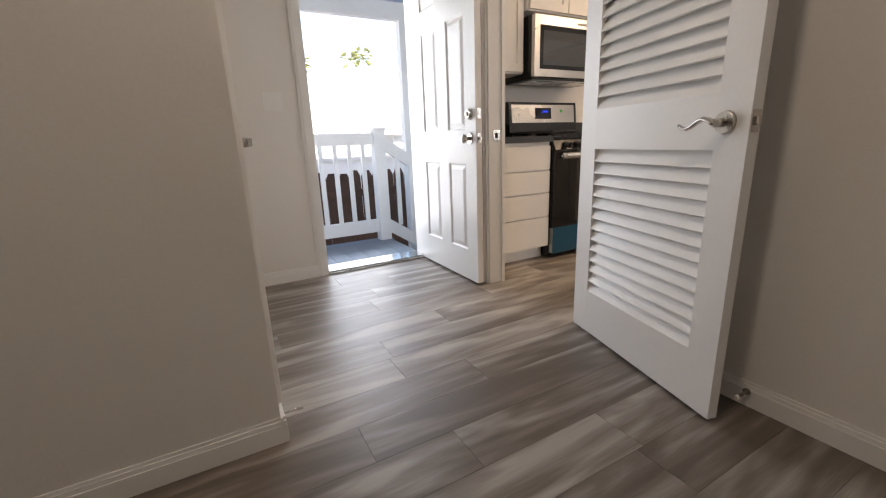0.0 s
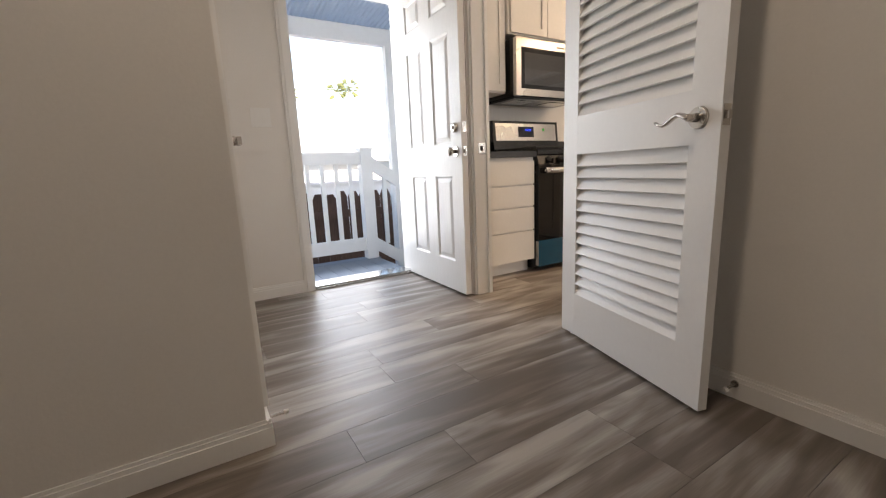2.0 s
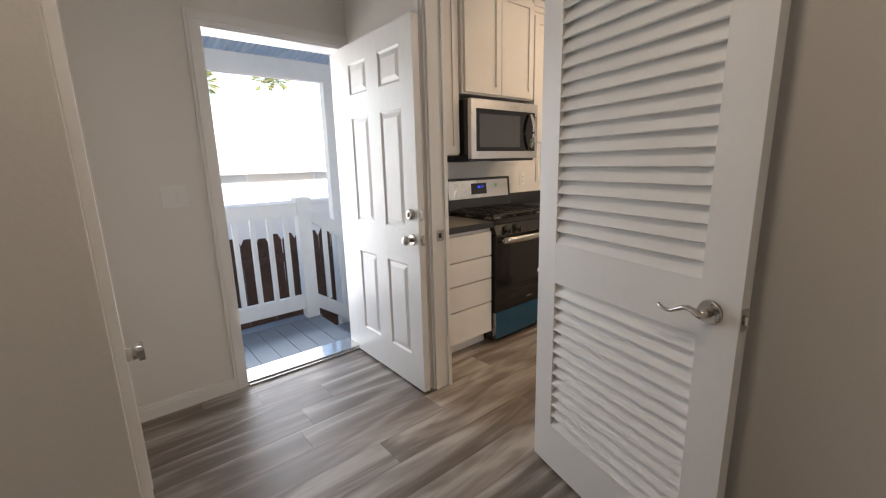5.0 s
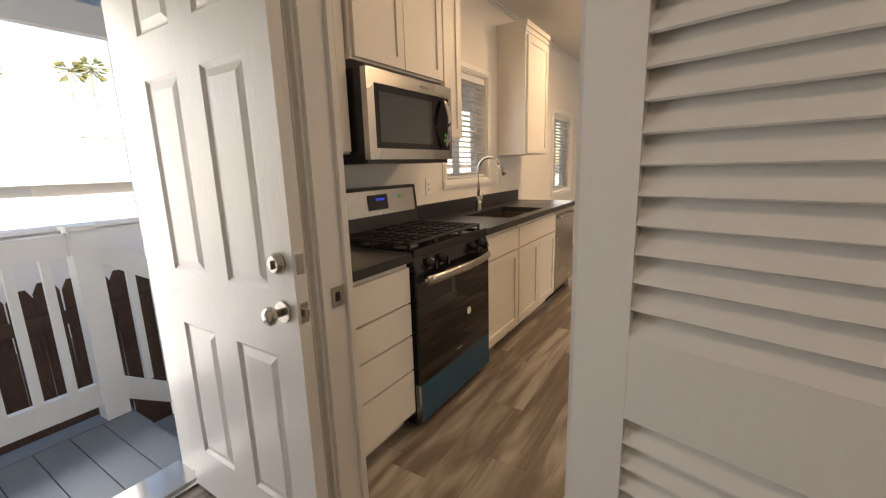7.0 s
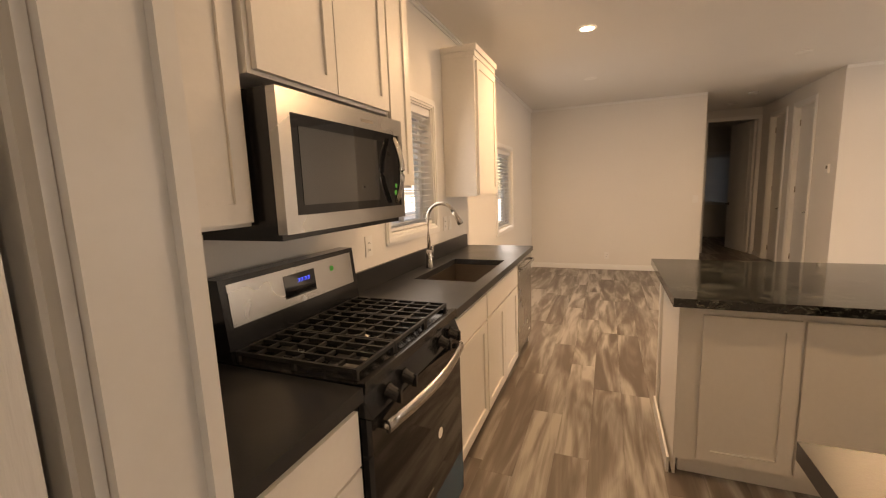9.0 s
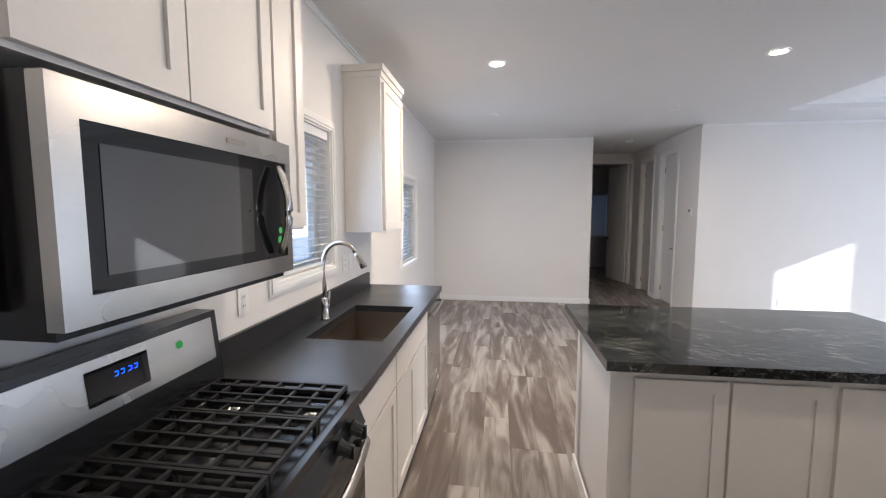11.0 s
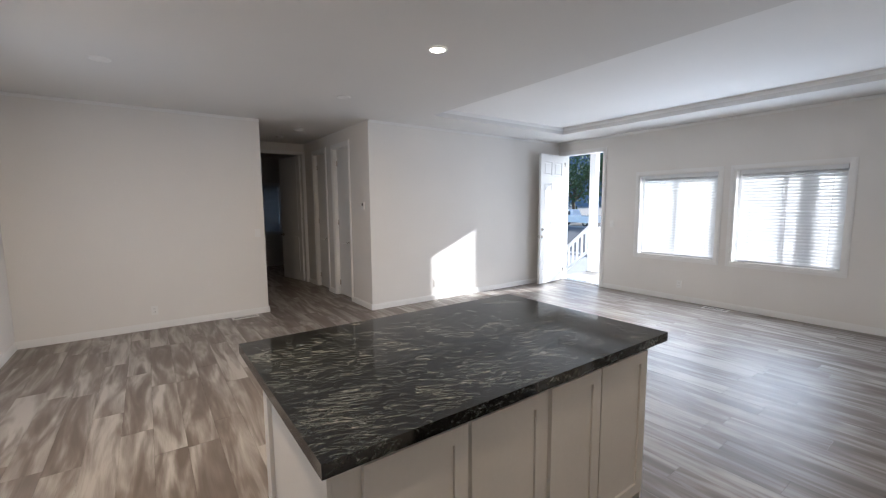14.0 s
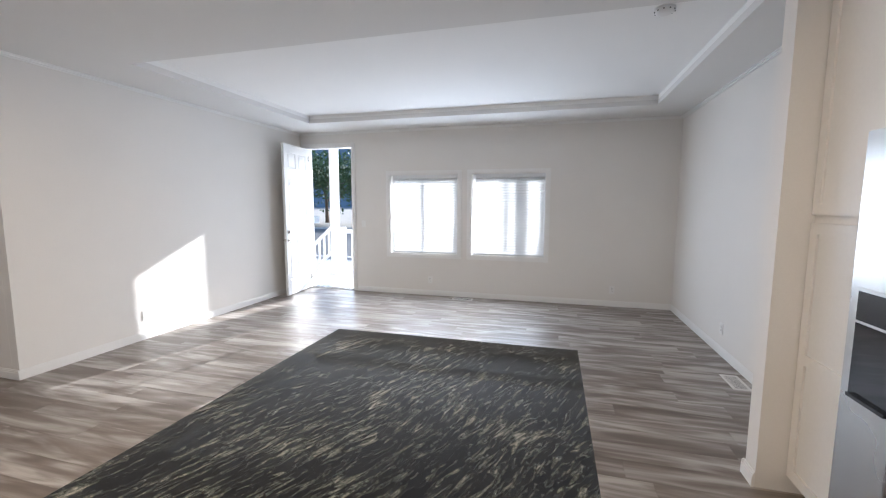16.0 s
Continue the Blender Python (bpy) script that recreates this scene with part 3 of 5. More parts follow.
# strike plate on the partition jamb
strike = thing("strike_plate", (2.36, 2.763, 0.93), "brushed nickel strike plate on the white door jamb", "strike plate")
part("plate", boxes((2.335, 2.385, 2.759, 2.7625, 0.90, 0.962)), NICKEL, strike, bevel=0.0008)
part("latch_hole", boxes((2.348, 2.366, 2.7580, 2.7592, 0.917, 0.945)), DARKSLOT, strike)

# door seen edge-on in the utility room's inner wall
inner = thing("closet_door", (0.92, 2.5, 0.0), "white flush closet door, shut", "door")
part("leaf", boxes((0.901, 0.915, 2.08, 2.84, 0.015, 2.45)), TRIM, inner, bevel=0.001)
bm = bmesh.new()
tube(bm, (0.915, 2.125, 0.925), (0.948, 2.125, 0.925), 0.016, 0.013, 16)
box(bm, 0.940, 0.952, 2.10, 2.16, 0.913, 0.937)
part("lever_handle", bm, NICKEL, inner, "satin nickel lever", bevel=0.002)
setting("trim", boxes((0.9005, 0.919, 2.00, 2.075, 0.088, 2.52), (0.9005, 0.919, 2.845, 2.91, 0.088, 2.52)), TRIM, "white door casing in the utility room", "trim", bevel=0.002)


def door_stop(x, y, way):
    """A spring stop on the baseboard."""
    root = thing("door_stop", (x, y, 0.055), "white-tipped spring door stop on the baseboard", "door stop", "door stops")
    bm = bmesh.new()
    tube(bm, (x, y, 0.055), (x + way * 0.006, y, 0.055), 0.012, n=14)
    for i in range(12):
        tube(bm, (x + way * (0.006 + i * 0.0045), y, 0.055), (x + way * (0.0092 + i * 0.0045), y, 0.055), 0.0052, n=10)
    part("spring", bm, NICKEL, root)
    bm = bmesh.new()
    tube(bm, (x + way * 0.06, y, 0.055), (x + way * 0.074, y, 0.055), 0.008, 0.007, 14)
    part("tip", bm, RUBBER, root, "white rubber tip")


door_stop(0.9005, 1.99, 1)
door_stop(2.288, 1.262, -1)


# hall doors
def flush_door(name, m, w, h, label):
    root = thing(name, m, label, "door", local=True)
    part("leaf", boxes((0, w, 0, 0.035, 0, h)), TRIM, root, bevel=0.001)
    bm = bmesh.new()
    for y, s in ((0, -1), (0.035, 1)):
        box(bm, 0.11, w - 0.11, y, y + s * 0.005, 0.2, 0.9), box(bm, 0.11, w - 0.11, y, y + s * 0.005, 1.05, h - 0.14)
    part("panel", bm, TRIM, root, bevel=0.004)
    lever(root, w - 0.06, 0.93, 0, -1, -1)
    lever(root, w - 0.06, 0.93, 0.035, 1, -1)
    for z in (0.2, 1.25, 2.25):
        hinge(root, 0.0, -0.004, z)
    return root


flush_door("hall_door", pose(11.705, -0.245, 0.012, 0, 0, 13), 0.80, 2.53, "white two-panel bedroom door standing open into the dark room")
flush_door("hall_door", pose(11.065, -0.362, 0.012, 0, 0, 180), 0.59, 2.47, "white two-panel hall door, shut")
flush_door("hall_door", pose(10.085, -0.364, 0.012, 0, 0, 180), 0.62, 2.47, "white two-panel hall door, shut")


# ---- windows ----
def window(name, face, hole, tilt, label, gap=0.006, cord=True):
    """Casing, vinyl frame, panes and a horizontal blind. face: the wall's inner side."""
    a, b, lo, hi = hole
    w = thing(name, Matrix.Translation((0, 0, 0)), label, "window")
    w["kind"] = "structure"
    bm = bmesh.new()
    for i, o, t in ((0.0, 0.016, 0.012), (0.016, 0.044, 0.018), (0.044, 0.060, 0.012)):
        fbox(bm, face, a - o, a - i, lo - o, hi + o, 0.001, t)
        fbox(bm, face, b + i, b + o, lo - o, hi + o, 0.001, t)
        fbox(bm, face, a - i, b + i, hi + i, hi + o, 0.001, t)
        fbox(bm, face, a - i, b + i, lo - o, lo - i, 0.001, t)
    part("casing", bm, TRIM, w, bevel=0.0015)
    bm = bmesh.new()
    t = 0.012
    fbox(bm, face, a, a + t, lo, hi, 0, -OUT), fbox(bm, face, b - t, b, lo, hi, 0, -OUT)
    fbox(bm, face, a + t, b - t, hi - t, hi, 0, -OUT), fbox(bm, face, a + t, b - t, lo, lo + t, 0, -OUT)
    part("window_sill", bm, TRIM, w)
    bm = bmesh.new()
    f, mid = 0.045, (a + b) / 2
    a2, b2, l2, h2 = a + t, b - t, lo + t, hi - t
    fbox(bm, face, a2, a2 + f, l2, h2, -0.10, -0.15), fbox(bm, face, b2 - f, b2, l2, h2, -0.10, -0.15)
    fbox(bm, face, a2 + f, b2 - f, l2, l2 + f, -0.10, -0.15), fbox(bm, face, a2 + f, b2 - f, h2 - f, h2, -0.10, -0.15)
    fbox(bm, face, mid - 0.025, mid + 0.025, l2 + f, h2 - f, -0.10, -0.15)
    part("window_frame", bm, WHITEWOOD, w, bevel=0.002)
    for p, q in ((a2 + f, mid - 0.025), (mid + 0.025, b2 - f)):
        bm = bmesh.new()
        fbox(bm, face, p, q, l2 + f, h2 - f, -0.122, -0.127)
        g = part("pane", bm, GLASS, w)
        g.visible_shadow = False
    # blind: head rail, slats, bottom rail, cords
    ax, p0, s = face
    d = 0.045
    bl = thing("window_blind", Matrix.Translation((0, 0, 0)), "white horizontal slat blind in the window, lowered", "blind", "window blinds")
    c0, c1 = a + t + gap, b - t - (gap if gap < 0.009 else 0.056)
    bm = bmesh.new()
    fbox(bm, face, c0, c1, hi - t - 0.055, hi - t - 0.001, -0.012, -0.068)
    part("head_rail", bm, BLIND, bl, bevel=0.003)
    bm = bmesh.new()
    fbox(bm, face, c0, c1, lo + t + 0.006, lo + t + 0.026, -0.022, -0.066)
    part("bottom_rail", bm, BLIND, bl, bevel=0.004)
    top, low = hi - t - 0.075, lo + t + 0.045
    n = round((top - low) / 0.043)
    bm = bmesh.new()
    ww, rise = 0.025, 0.0015
    rows = []
    for k in range(5):
        f = k / 4 * 2 - 1
        rows.append((f * ww, rise * (1 - f * f)))
    vs = [[bm.verts.new((u, y, z)) for u in (-(c1 - c0) / 2, (c1 - c0) / 2)] for y, z in rows]
    vt = [[bm.verts.new((u, y, z + 0.0025)) for u in (-(c1 - c0) / 2, (c1 - c0) / 2)] for y, z in rows]
    for k in range(4):
        bm.faces.new((vs[k][0], vs[k][1], vs[k + 1][1], vs[k + 1][0])), bm.faces.new((vt[k][0], vt[k + 1][0], vt[k + 1][1], vt[k][1]))
    for r in (0, 4):
        bm.faces.new((vs[r][0], vt[r][0], vt[r][1], vs[r][1]))
    slat = mesh_of("slat", bm, BLIND)
    turn = {("y", -1): 0, ("y", 1): 180, ("x", -1): -90, ("x", 1): 90}[(ax, s)]
    for i in range(n + 1):
        ob = new("slat", slat)
        ob.parent = bl
        z = low + i * (top - low) / n
        at = ((c0 + c1) / 2, p0 - s * d, z) if ax == "y" else (p0 - s * d, (c0 + c1) / 2, z)
        ob.matrix_basis = pose(*at, 0, 0, turn) @ pose(0, 0, 0, tilt + random.uniform(-1.5, 1.5), 0, 0)
    bm = bmesh.new()
    for u in (c0 + 0.12, c1 - 0.12) if not cord else (c0 + 0.12, mid, c1 - 0.12):
        fbox(bm, face, u - 0.0012, u + 0.0012, lo + t + 0.02, hi - t - 0.03, -0.0185, -0.0205)
    part("cord", bm, BLIND, bl)
    return w


window("window_1", ("y", YN, -1), WIN1, -6, "white sash window above the sink")
window("window_2", ("y", YN, -1), WIN2, -12, "white window in the dining corner")
window("window_3", ("y", YS, 1), WINA, 54, "white window beside the front door", gap=0.010)
window("window_4", ("y", YS, 1), WINB, 53, "white living room window", gap=0.010)
window("window_5", ("x", 14.4, -1), (-0.5, 0.6, 0.88, 2.08), 76, "bedroom window seen down the hall")

# ---- recessed lights, with two unseen fill lights added ----
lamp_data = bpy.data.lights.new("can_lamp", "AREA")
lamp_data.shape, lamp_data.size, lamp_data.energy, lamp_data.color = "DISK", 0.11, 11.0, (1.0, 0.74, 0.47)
# dimmer lamp for the sink-side light and the added island fill
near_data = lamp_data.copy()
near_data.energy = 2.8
# unseen lamp, added only to brighten the utility room
utility_fill_data = lamp_data.copy()
utility_fill_data.size = 0.2
utility_fill_data.energy, utility_fill_data.color = 2.6, (1.0, 0.86, 0.70)


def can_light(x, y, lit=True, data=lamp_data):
    root = thing("recessed_light", (x, y, CZ), "white recessed ceiling light, real or added fill, " + ("lit" if lit else "switched off"), "ceiling light", "recessed ceiling lights")
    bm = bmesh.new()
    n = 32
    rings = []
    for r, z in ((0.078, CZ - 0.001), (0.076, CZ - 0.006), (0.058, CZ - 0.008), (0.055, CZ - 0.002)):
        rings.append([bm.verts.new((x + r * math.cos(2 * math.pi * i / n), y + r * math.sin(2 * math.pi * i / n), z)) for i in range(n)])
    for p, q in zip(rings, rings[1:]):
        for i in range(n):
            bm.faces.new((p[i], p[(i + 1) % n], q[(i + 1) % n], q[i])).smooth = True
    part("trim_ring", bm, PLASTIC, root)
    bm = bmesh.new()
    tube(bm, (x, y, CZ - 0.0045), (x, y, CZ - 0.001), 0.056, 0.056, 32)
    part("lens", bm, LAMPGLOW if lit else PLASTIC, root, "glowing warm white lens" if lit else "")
    if not lit:
        return
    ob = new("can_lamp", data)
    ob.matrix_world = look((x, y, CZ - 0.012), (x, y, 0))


for x, y, lit in ((5.97, 2.52, True), (6.0, 0.40, True), (7.74, 2.56, False), (7.76, 0.45, False)):
    can_light(x, y, lit)
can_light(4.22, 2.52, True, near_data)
# added fill with no known fixture here, brightens the island's west side
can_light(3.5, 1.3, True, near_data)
# added fill above the utility room, its lens and lamp both unseen
can_light(1.0, 1.2, True, utility_fill_data)


def detector(x, y, z):
    root = thing("smoke_detector", (x, y, z), "round white smoke detector on the ceiling", "smoke detector", "smoke detectors")
    bm = bmesh.new()
    sweep(bm, [(x, y, z - d) for d in (0.0005, 0.012, 0.026, 0.036, 0.038)], [0.068, 0.068, 0.060, 0.042, 0.03], 28)
    part("housing", bm, PLASTIC, root)
    bm = bmesh.new()
    for i in range(10):
        c = 2 * math.pi * i / 10
        p = Vector((x + 0.064 * math.cos(c), y + 0.064 * math.sin(c), z - 0.018))
        tube(bm, p, p + Vector((0, 0, -0.006)), 0.005, n=6)
    part("slot", bm, DARKSLOT, root)


detector(3.60, -1.25, TZ)
detector(9.96, 0.29, CZ)
detector(10.83, 0.36, CZ)


# ---- small wall fittings ----
def plate(kind, face, u, v, label, gangs=1):
    root = thing("wall_outlet" if kind == "outlet" else "light_switch", (u, face[1], v) if face[0] == "y" else (face[1], u, v), label, "outlet" if kind == "outlet" else "switch", "wall outlets" if kind == "outlet" else "light switches")
    w = 0.036 + 0.023 * (gangs - 1)
    bm = bmesh.new()
    fbox(bm, face, u - w, u + w, v - 0.058, v + 0.058, 0.0005, 0.006)
    part("cover", bm, PLASTIC, root, bevel=0.002)
    for g in range(gangs):
        c = u + (g - (gangs - 1) / 2) * 0.046
        if kind == "outlet":
            for z in (-0.02, 0.02):
                bm = bmesh.new()
                fbox(bm, face, c - 0.016, c + 0.016, v + z - 0.014, v + z + 0.014, 0.006, 0.008)
                o = part("socket", bm, PLASTIC, root, bevel=0.001)
                bm = bmesh.new()
                fbox(bm, face, c - 0.008, c - 0.005, v + z - 0.006, v + z + 0.005, 0.008, 0.0085)
                fbox(bm, face, c + 0.005, c + 0.008, v + z - 0.006, v + z + 0.005, 0.008, 0.0085)
                part("slots", bm, DARKSLOT, o)
        else:
            bm = bmesh.new()
            fbox(bm, face, c - 0.016, c + 0.016, v - 0.033, v + 0.033, 0.006, 0.009)
            part("rocker", bm, PLASTIC, root, bevel=0.0015)


NF = ("y", YN, -1)
plate("switch", NF, 1.235, 1.19, "white double rocker switch beside the side door", 2)
plate("outlet", NF, 4.09, 1.16, "white outlet on the wall above the counter", 1)
plate("outlet", NF, 5.29, 1.18, "white outlet beside the sink window")
plate("switch", NF, 5.40, 1.18, "white rocker switch beside the sink window")
plate("outlet", ("x", XE, -1), 2.33, 0.24, "white outlet low on the dining wall")
plate("switch", ("x", XE, -1), 1.06, 1.17, "white switch on the dining wall")
plate("outlet", ("y", YS, 1), 6.28, 0.26, "white outlet below the window")
plate("outlet", ("y", YS, 1), 3.42, 0.25, "white outlet on the living room wall")
plate("switch", ("y", YS, 1), 7.49, 1.185, "white switch beside the front door")
plate("outlet", ("x", 2.60, 1), -2.66, 0.27, "white outlet on the living room wall")
plate("outlet", ("x", 8.71, -1), -1.45, 0.27, "white outlet in the patch of sunlight")
thermo = thing("thermostat", (8.92, -0.30, 1.54), "small white thermostat on the hall corner", "thermostat")
part("housing", boxes((8.88, 8.96, -0.2995, -0.278, 1.49, 1.60)), PLASTIC, thermo, bevel=0.004)
part("display", boxes((8.895, 8.945, -0.278, -0.2775, 1.545, 1.585)), MGLASS, thermo)


def register(x0, x1, y0, y1):
    """A louvred floor vent."""
    root = thing("floor_register", ((x0 + x1) / 2, (y0 + y1) / 2, 0), "pale metal floor vent in the plank floor", "floor vent", "floor vents")
    f = 0.02
    part("frame", boxes((x0, x1, y0, y0 + f, 0.0002, 0.005), (x0, x1, y1 - f, y1, 0.0002, 0.005), (x0, x0 + f, y0 + f, y1 - f, 0.0002, 0.005), (x1 - f, x1, y0 + f, y1 - f, 0.0002, 0.005)), VENT, root, bevel=0.001)
    part("duct", boxes((x0 + f, x1 - f, y0 + f, y1 - f, 0.0001, 0.0012)), DARKSLOT, root)
    along = x1 - x0 > y1 - y0
    n = 14
    for i in range(n):
        if along:
            c = x0 + f + (i + 0.5) * (x1 - x0 - 2 * f) / n
            part("fin", boxes((c - 0.004, c + 0.004, y0 + f, y1 - f, 0.0012, 0.004)), VENT, root)
        else:
            c = y0 + f + (i + 0.5) * (y1 - y0 - 2 * f) / n
            part("fin", boxes((x0 + f, x1 - f, c - 0.004, c + 0.004, 0.0012, 0.004)), VENT, root)


register(9.38, 9.51, 1.13, 1.47)
register(5.52, 5.85, -4.40, -4.26)
register(2.67, 2.81, -2.06, -1.74)

# ---- kitchen run on the north wall ----
FY = 3.0
KF = ("y", FY, -1)


def base_cabinet(x0, x1, label, hollow=False):
    root = thing("base_cabinet", ((x0 + x1) / 2, 3.3, 0), label, "cabinet", "kitchen base cabinets")
    if hollow:
        part("body", boxes((x0, x1, FY + 0.0005, YN - 0.002, 0.10, 0.66), (x0, x1, FY + 0.0005, FY + 0.02, 0.66, 0.878)), CAB, root)
    else:
        part("body", boxes((x0, x1, FY + 0.0005, YN - 0.002, 0.10, 0.878)), CAB, root)
    part("toe_kick", boxes((x0 + 0.001, x1 - 0.001, FY + 0.065, FY + 0.085, 0.001, 0.10)), CAB, root)
    return root


c = base_cabinet(2.42, 3.012, "cream-white drawer cabinet with four flat drawer fronts")
for lo, hi in ((0.682, 0.850), (0.518, 0.672), (0.338, 0.508), (0.105, 0.328)):
    slab_front(c, KF, 2.445, 3.005, lo, hi)
c = base_cabinet(3.79, 4.33, "cream-white base cabinet with drawer over shaker door")
slab_front(c, KF, 3.80, 4.350, 0.70, 0.850)
shaker(c, KF, 3.80, 4.350, 0.105, 0.688)
c = base_cabinet(4.36, 5.248, "cream-white sink cabinet with two shaker doors", True)
slab_front(c, KF, 4.368, 5.242, 0.70, 0.850)
shaker(c, KF, 4.368, 4.802, 0.105, 0.688)
shaker(c, KF, 4.808, 5.242, 0.105, 0.688)
pn = thing("end_panel", (5.862, 3.3, 0), "cream-white end panel of the kitchen run", "panel")
part("board", boxes((5.853, 5.871, FY + 0.01, YN - 0.002, 0.001, 0.878)), CAB, pn, bevel=0.001)

dw = thing("dishwasher", (5.55, 3.2, 0), "stainless steel dishwasher under the charcoal counter", "dishwasher")
part("tub", boxes((5.254, 5.848, FY + 0.02, 3.56, 0.10, 0.875)), BLACK, dw)
part("door", boxes((5.256, 5.846, FY - 0.022, FY + 0.019, 0.115, 0.79)), STEEL, dw, bevel=0.004)
part("control_panel", boxes((5.256, 5.846, FY - 0.022, FY + 0.019, 0.795, 0.872)), STEEL, dw, bevel=0.004)
bm = bmesh.new()
sweep(bm, [(5.30, FY - 0.022, 0.815), (5.305, FY - 0.05, 0.815), (5.35, FY - 0.058, 0.815), (5.75, FY - 0.058, 0.815), (5.795, FY - 0.05, 0.815), (5.80, FY - 0.022, 0.815)], 0.010, 12)
part("handle", bm, STEEL, dw)
part("toe_kick", boxes((5.26, 5.845, FY + 0.05, FY + 0.07, 0.001, 0.099)), BLACK, dw)
part("badge", boxes((5.70, 5.76, FY - 0.0228, FY - 0.0221, 0.17, 0.185)), PLASTIC, dw)

# counters
ct = thing("counter_top", (2.71, 3.3, 0.92), "matt charcoal countertop beside the range", "countertop", "charcoal countertops")
part("slab", boxes((2.417, 3.015, 2.965, YN - 0.002, 0.8785, 0.92)), QUARTZ, ct, bevel=0.002)
part("backsplash", boxes((2.417, 3.015, YN - 0.022, YN - 0.0025, 0.9205, 1.03)), QUARTZ, ct, bevel=0.002)
ct = thing("counter_top", (4.8, 3.3, 0.92), "matt charcoal countertop with an undermount sink cut-out", "countertop", "charcoal countertops")
SX0, SX1, SY0, SY1 = 4.345, 5.085, 3.045, 3.445
CX0, CX1 = 3.788, 5.872
bm = bmesh.new()
ring_of(bm, [(CX0, 2.965, 0.8785), (CX1, 2.965, 0.8785), (CX1, YN - 0.002, 0.8785), (CX0, YN - 0.002, 0.8785)], [(SX0, SY0, 0.8785), (SX1, SY0, 0.8785), (SX1, SY1, 0.8785), (SX0, SY1, 0.8785)], (0, 0, 0.0415))
part("slab", bm, QUARTZ, ct, bevel=0.0015)
part("backsplash", boxes((CX0, 5.81, YN - 0.022, YN - 0.0025, 0.9205, 1.035)), QUARTZ, ct, bevel=0.002)
sk = thing("kitchen_sink", (4.715, 3.245, 0.70), "deep brushed steel undermount sink in the dark counter", "sink")
bm = bmesh.new()
g, z0 = 0.004, 0.69
for d in ((SX0 - 0.01, SX0 + g, SY0 - 0.01, SY1 + 0.01, z0, 0.878), (SX1 - g, SX1 + 0.01, SY0 - 0.01, SY1 + 0.01, z0, 0.878), (SX0 + g, SX1 - g, SY0 - 0.01, SY0 + g, z0, 0.878), (SX0 + g, SX1 - g, SY1 - g, SY1 + 0.01, z0, 0.878), (SX0 + g, SX1 - g, SY0 + g, SY1 - g, z0, z0 + 0.004)):
    box(bm, *d)
part("basin", bm, SINKST, sk)
bm = bmesh.new()
tube(bm, (4.715, 3.33, z0 + 0.004), (4.715, 3.33, z0 + 0.007), 0.055, 0.05, 28)
part("drain", bm, NICKEL, sk, "chrome drain")

fc = thing("kitchen_faucet", (4.705, 3.495, 0.92), "brushed nickel gooseneck pull-down faucet", "faucet")
bm = bmesh.new()
sweep(bm, [(4.705, 3.495, z) for z in (0.9205, 0.926, 0.93, 1.0, 1.045, 1.05)], [0.027, 0.027, 0.023, 0.021, 0.018, 0.013], 20)
part("base", bm, NICKEL, fc)
bm = bmesh.new()
R, top = 0.098, 1.268
pts = [(4.705, 3.495, 1.04), (4.705, 3.495, 1.13), (4.705, 3.495, top)]
pts += [(4.705 + 0.02 * i / 14, 3.495 - R + R * math.cos(math.pi * i / 14), top + R * math.sin(math.pi * i / 14) * 1.05) for i in range(1, 13)]
sweep(bm, pts, 0.0125, 16)
part("spout", bm, NICKEL, fc)
a, b = Vector(pts[-1]), Vector(pts[-2])
w = (a - b).normalized()
bm = bmesh.new()
sweep(bm, [a, a + w * 0.02, a + w * 0.06, a + w * 0.095, a + w * 0.10], [0.013, 0.016, 0.018, 0.022, 0.018], 18)
part("spray_head", bm, NICKEL, fc)
bm = bmesh.new()
tube(bm, (4.725, 3.495, 0.99), (4.76, 3.495, 0.99), 0.011, n=14)
sweep(bm, [(4.758, 3.495, 0.985), (4.762, 3.493, 1.02), (4.767, 3.49, 1.075)], [0.007, 0.0055, 0.005], 12)
part("side_lever", bm, NICKEL, fc)

# range
RX0, RX1, RY = 3.02, 3.782, 2.955
rg = thing("gas_range", (3.4, 3.2, 0), "black and stainless gas range with blue film on its drawer", "range")
part("body", boxes((RX0, RX1, RY + 0.035, 3.575, 0.02, 0.895)), BLACK, rg)
part("oven_door", boxes((RX0 + 0.004, RX1 - 0.004, RY - 0.005, RY + 0.034, 0.245, 0.815)), BGLASS, rg, "black glass oven door", bevel=0.004)
part("drawer", boxes((RX0 + 0.004, RX1 - 0.004, RY - 0.002, RY + 0.034, 0.045, 0.238)), STEEL, rg, bevel=0.003)
part("protective_film", boxes((RX0 + 0.003, RX1 - 0.003, RY - 0.004, RY - 0.0025, 0.04, 0.242), (RX0 + 0.003, RX1 + 0.002, RY - 0.004, RY + 0.03, 0.242, 0.2435)), TEAL, rg, "teal-blue protective film")
bm = bmesh.new()
v = box(bm, RX0 + 0.002, RX1 - 0.002, RY - 0.01, RY + 0.034, 0.82, 0.895)
for q in v:
    if q.co.y < RY and q.co.z > 0.88:
        q.co.y += 0.03
part("control_panel", bm, BLACK, rg, bevel=0.003)
for x in (3.13, 3.24, 3.56, 3.67):
    bm = bmesh.new()
    y, z = RY + 0.002, 0.858
    sweep(bm, [(x, y, z), (x, y - 0.008, z - 0.002), (x, y - 0.012, z - 0.003), (x, y - 0.04, z - 0.012), (x, y - 0.043, z - 0.013)], [0.026, 0.026, 0.021, 0.019, 0.016], 20)
    box(bm, x - 0.006, x + 0.006, y - 0.052, y - 0.035, z - 0.033, z + 0.008)
    part("knob", bm, BLACK, rg)
bm = bmesh.new()
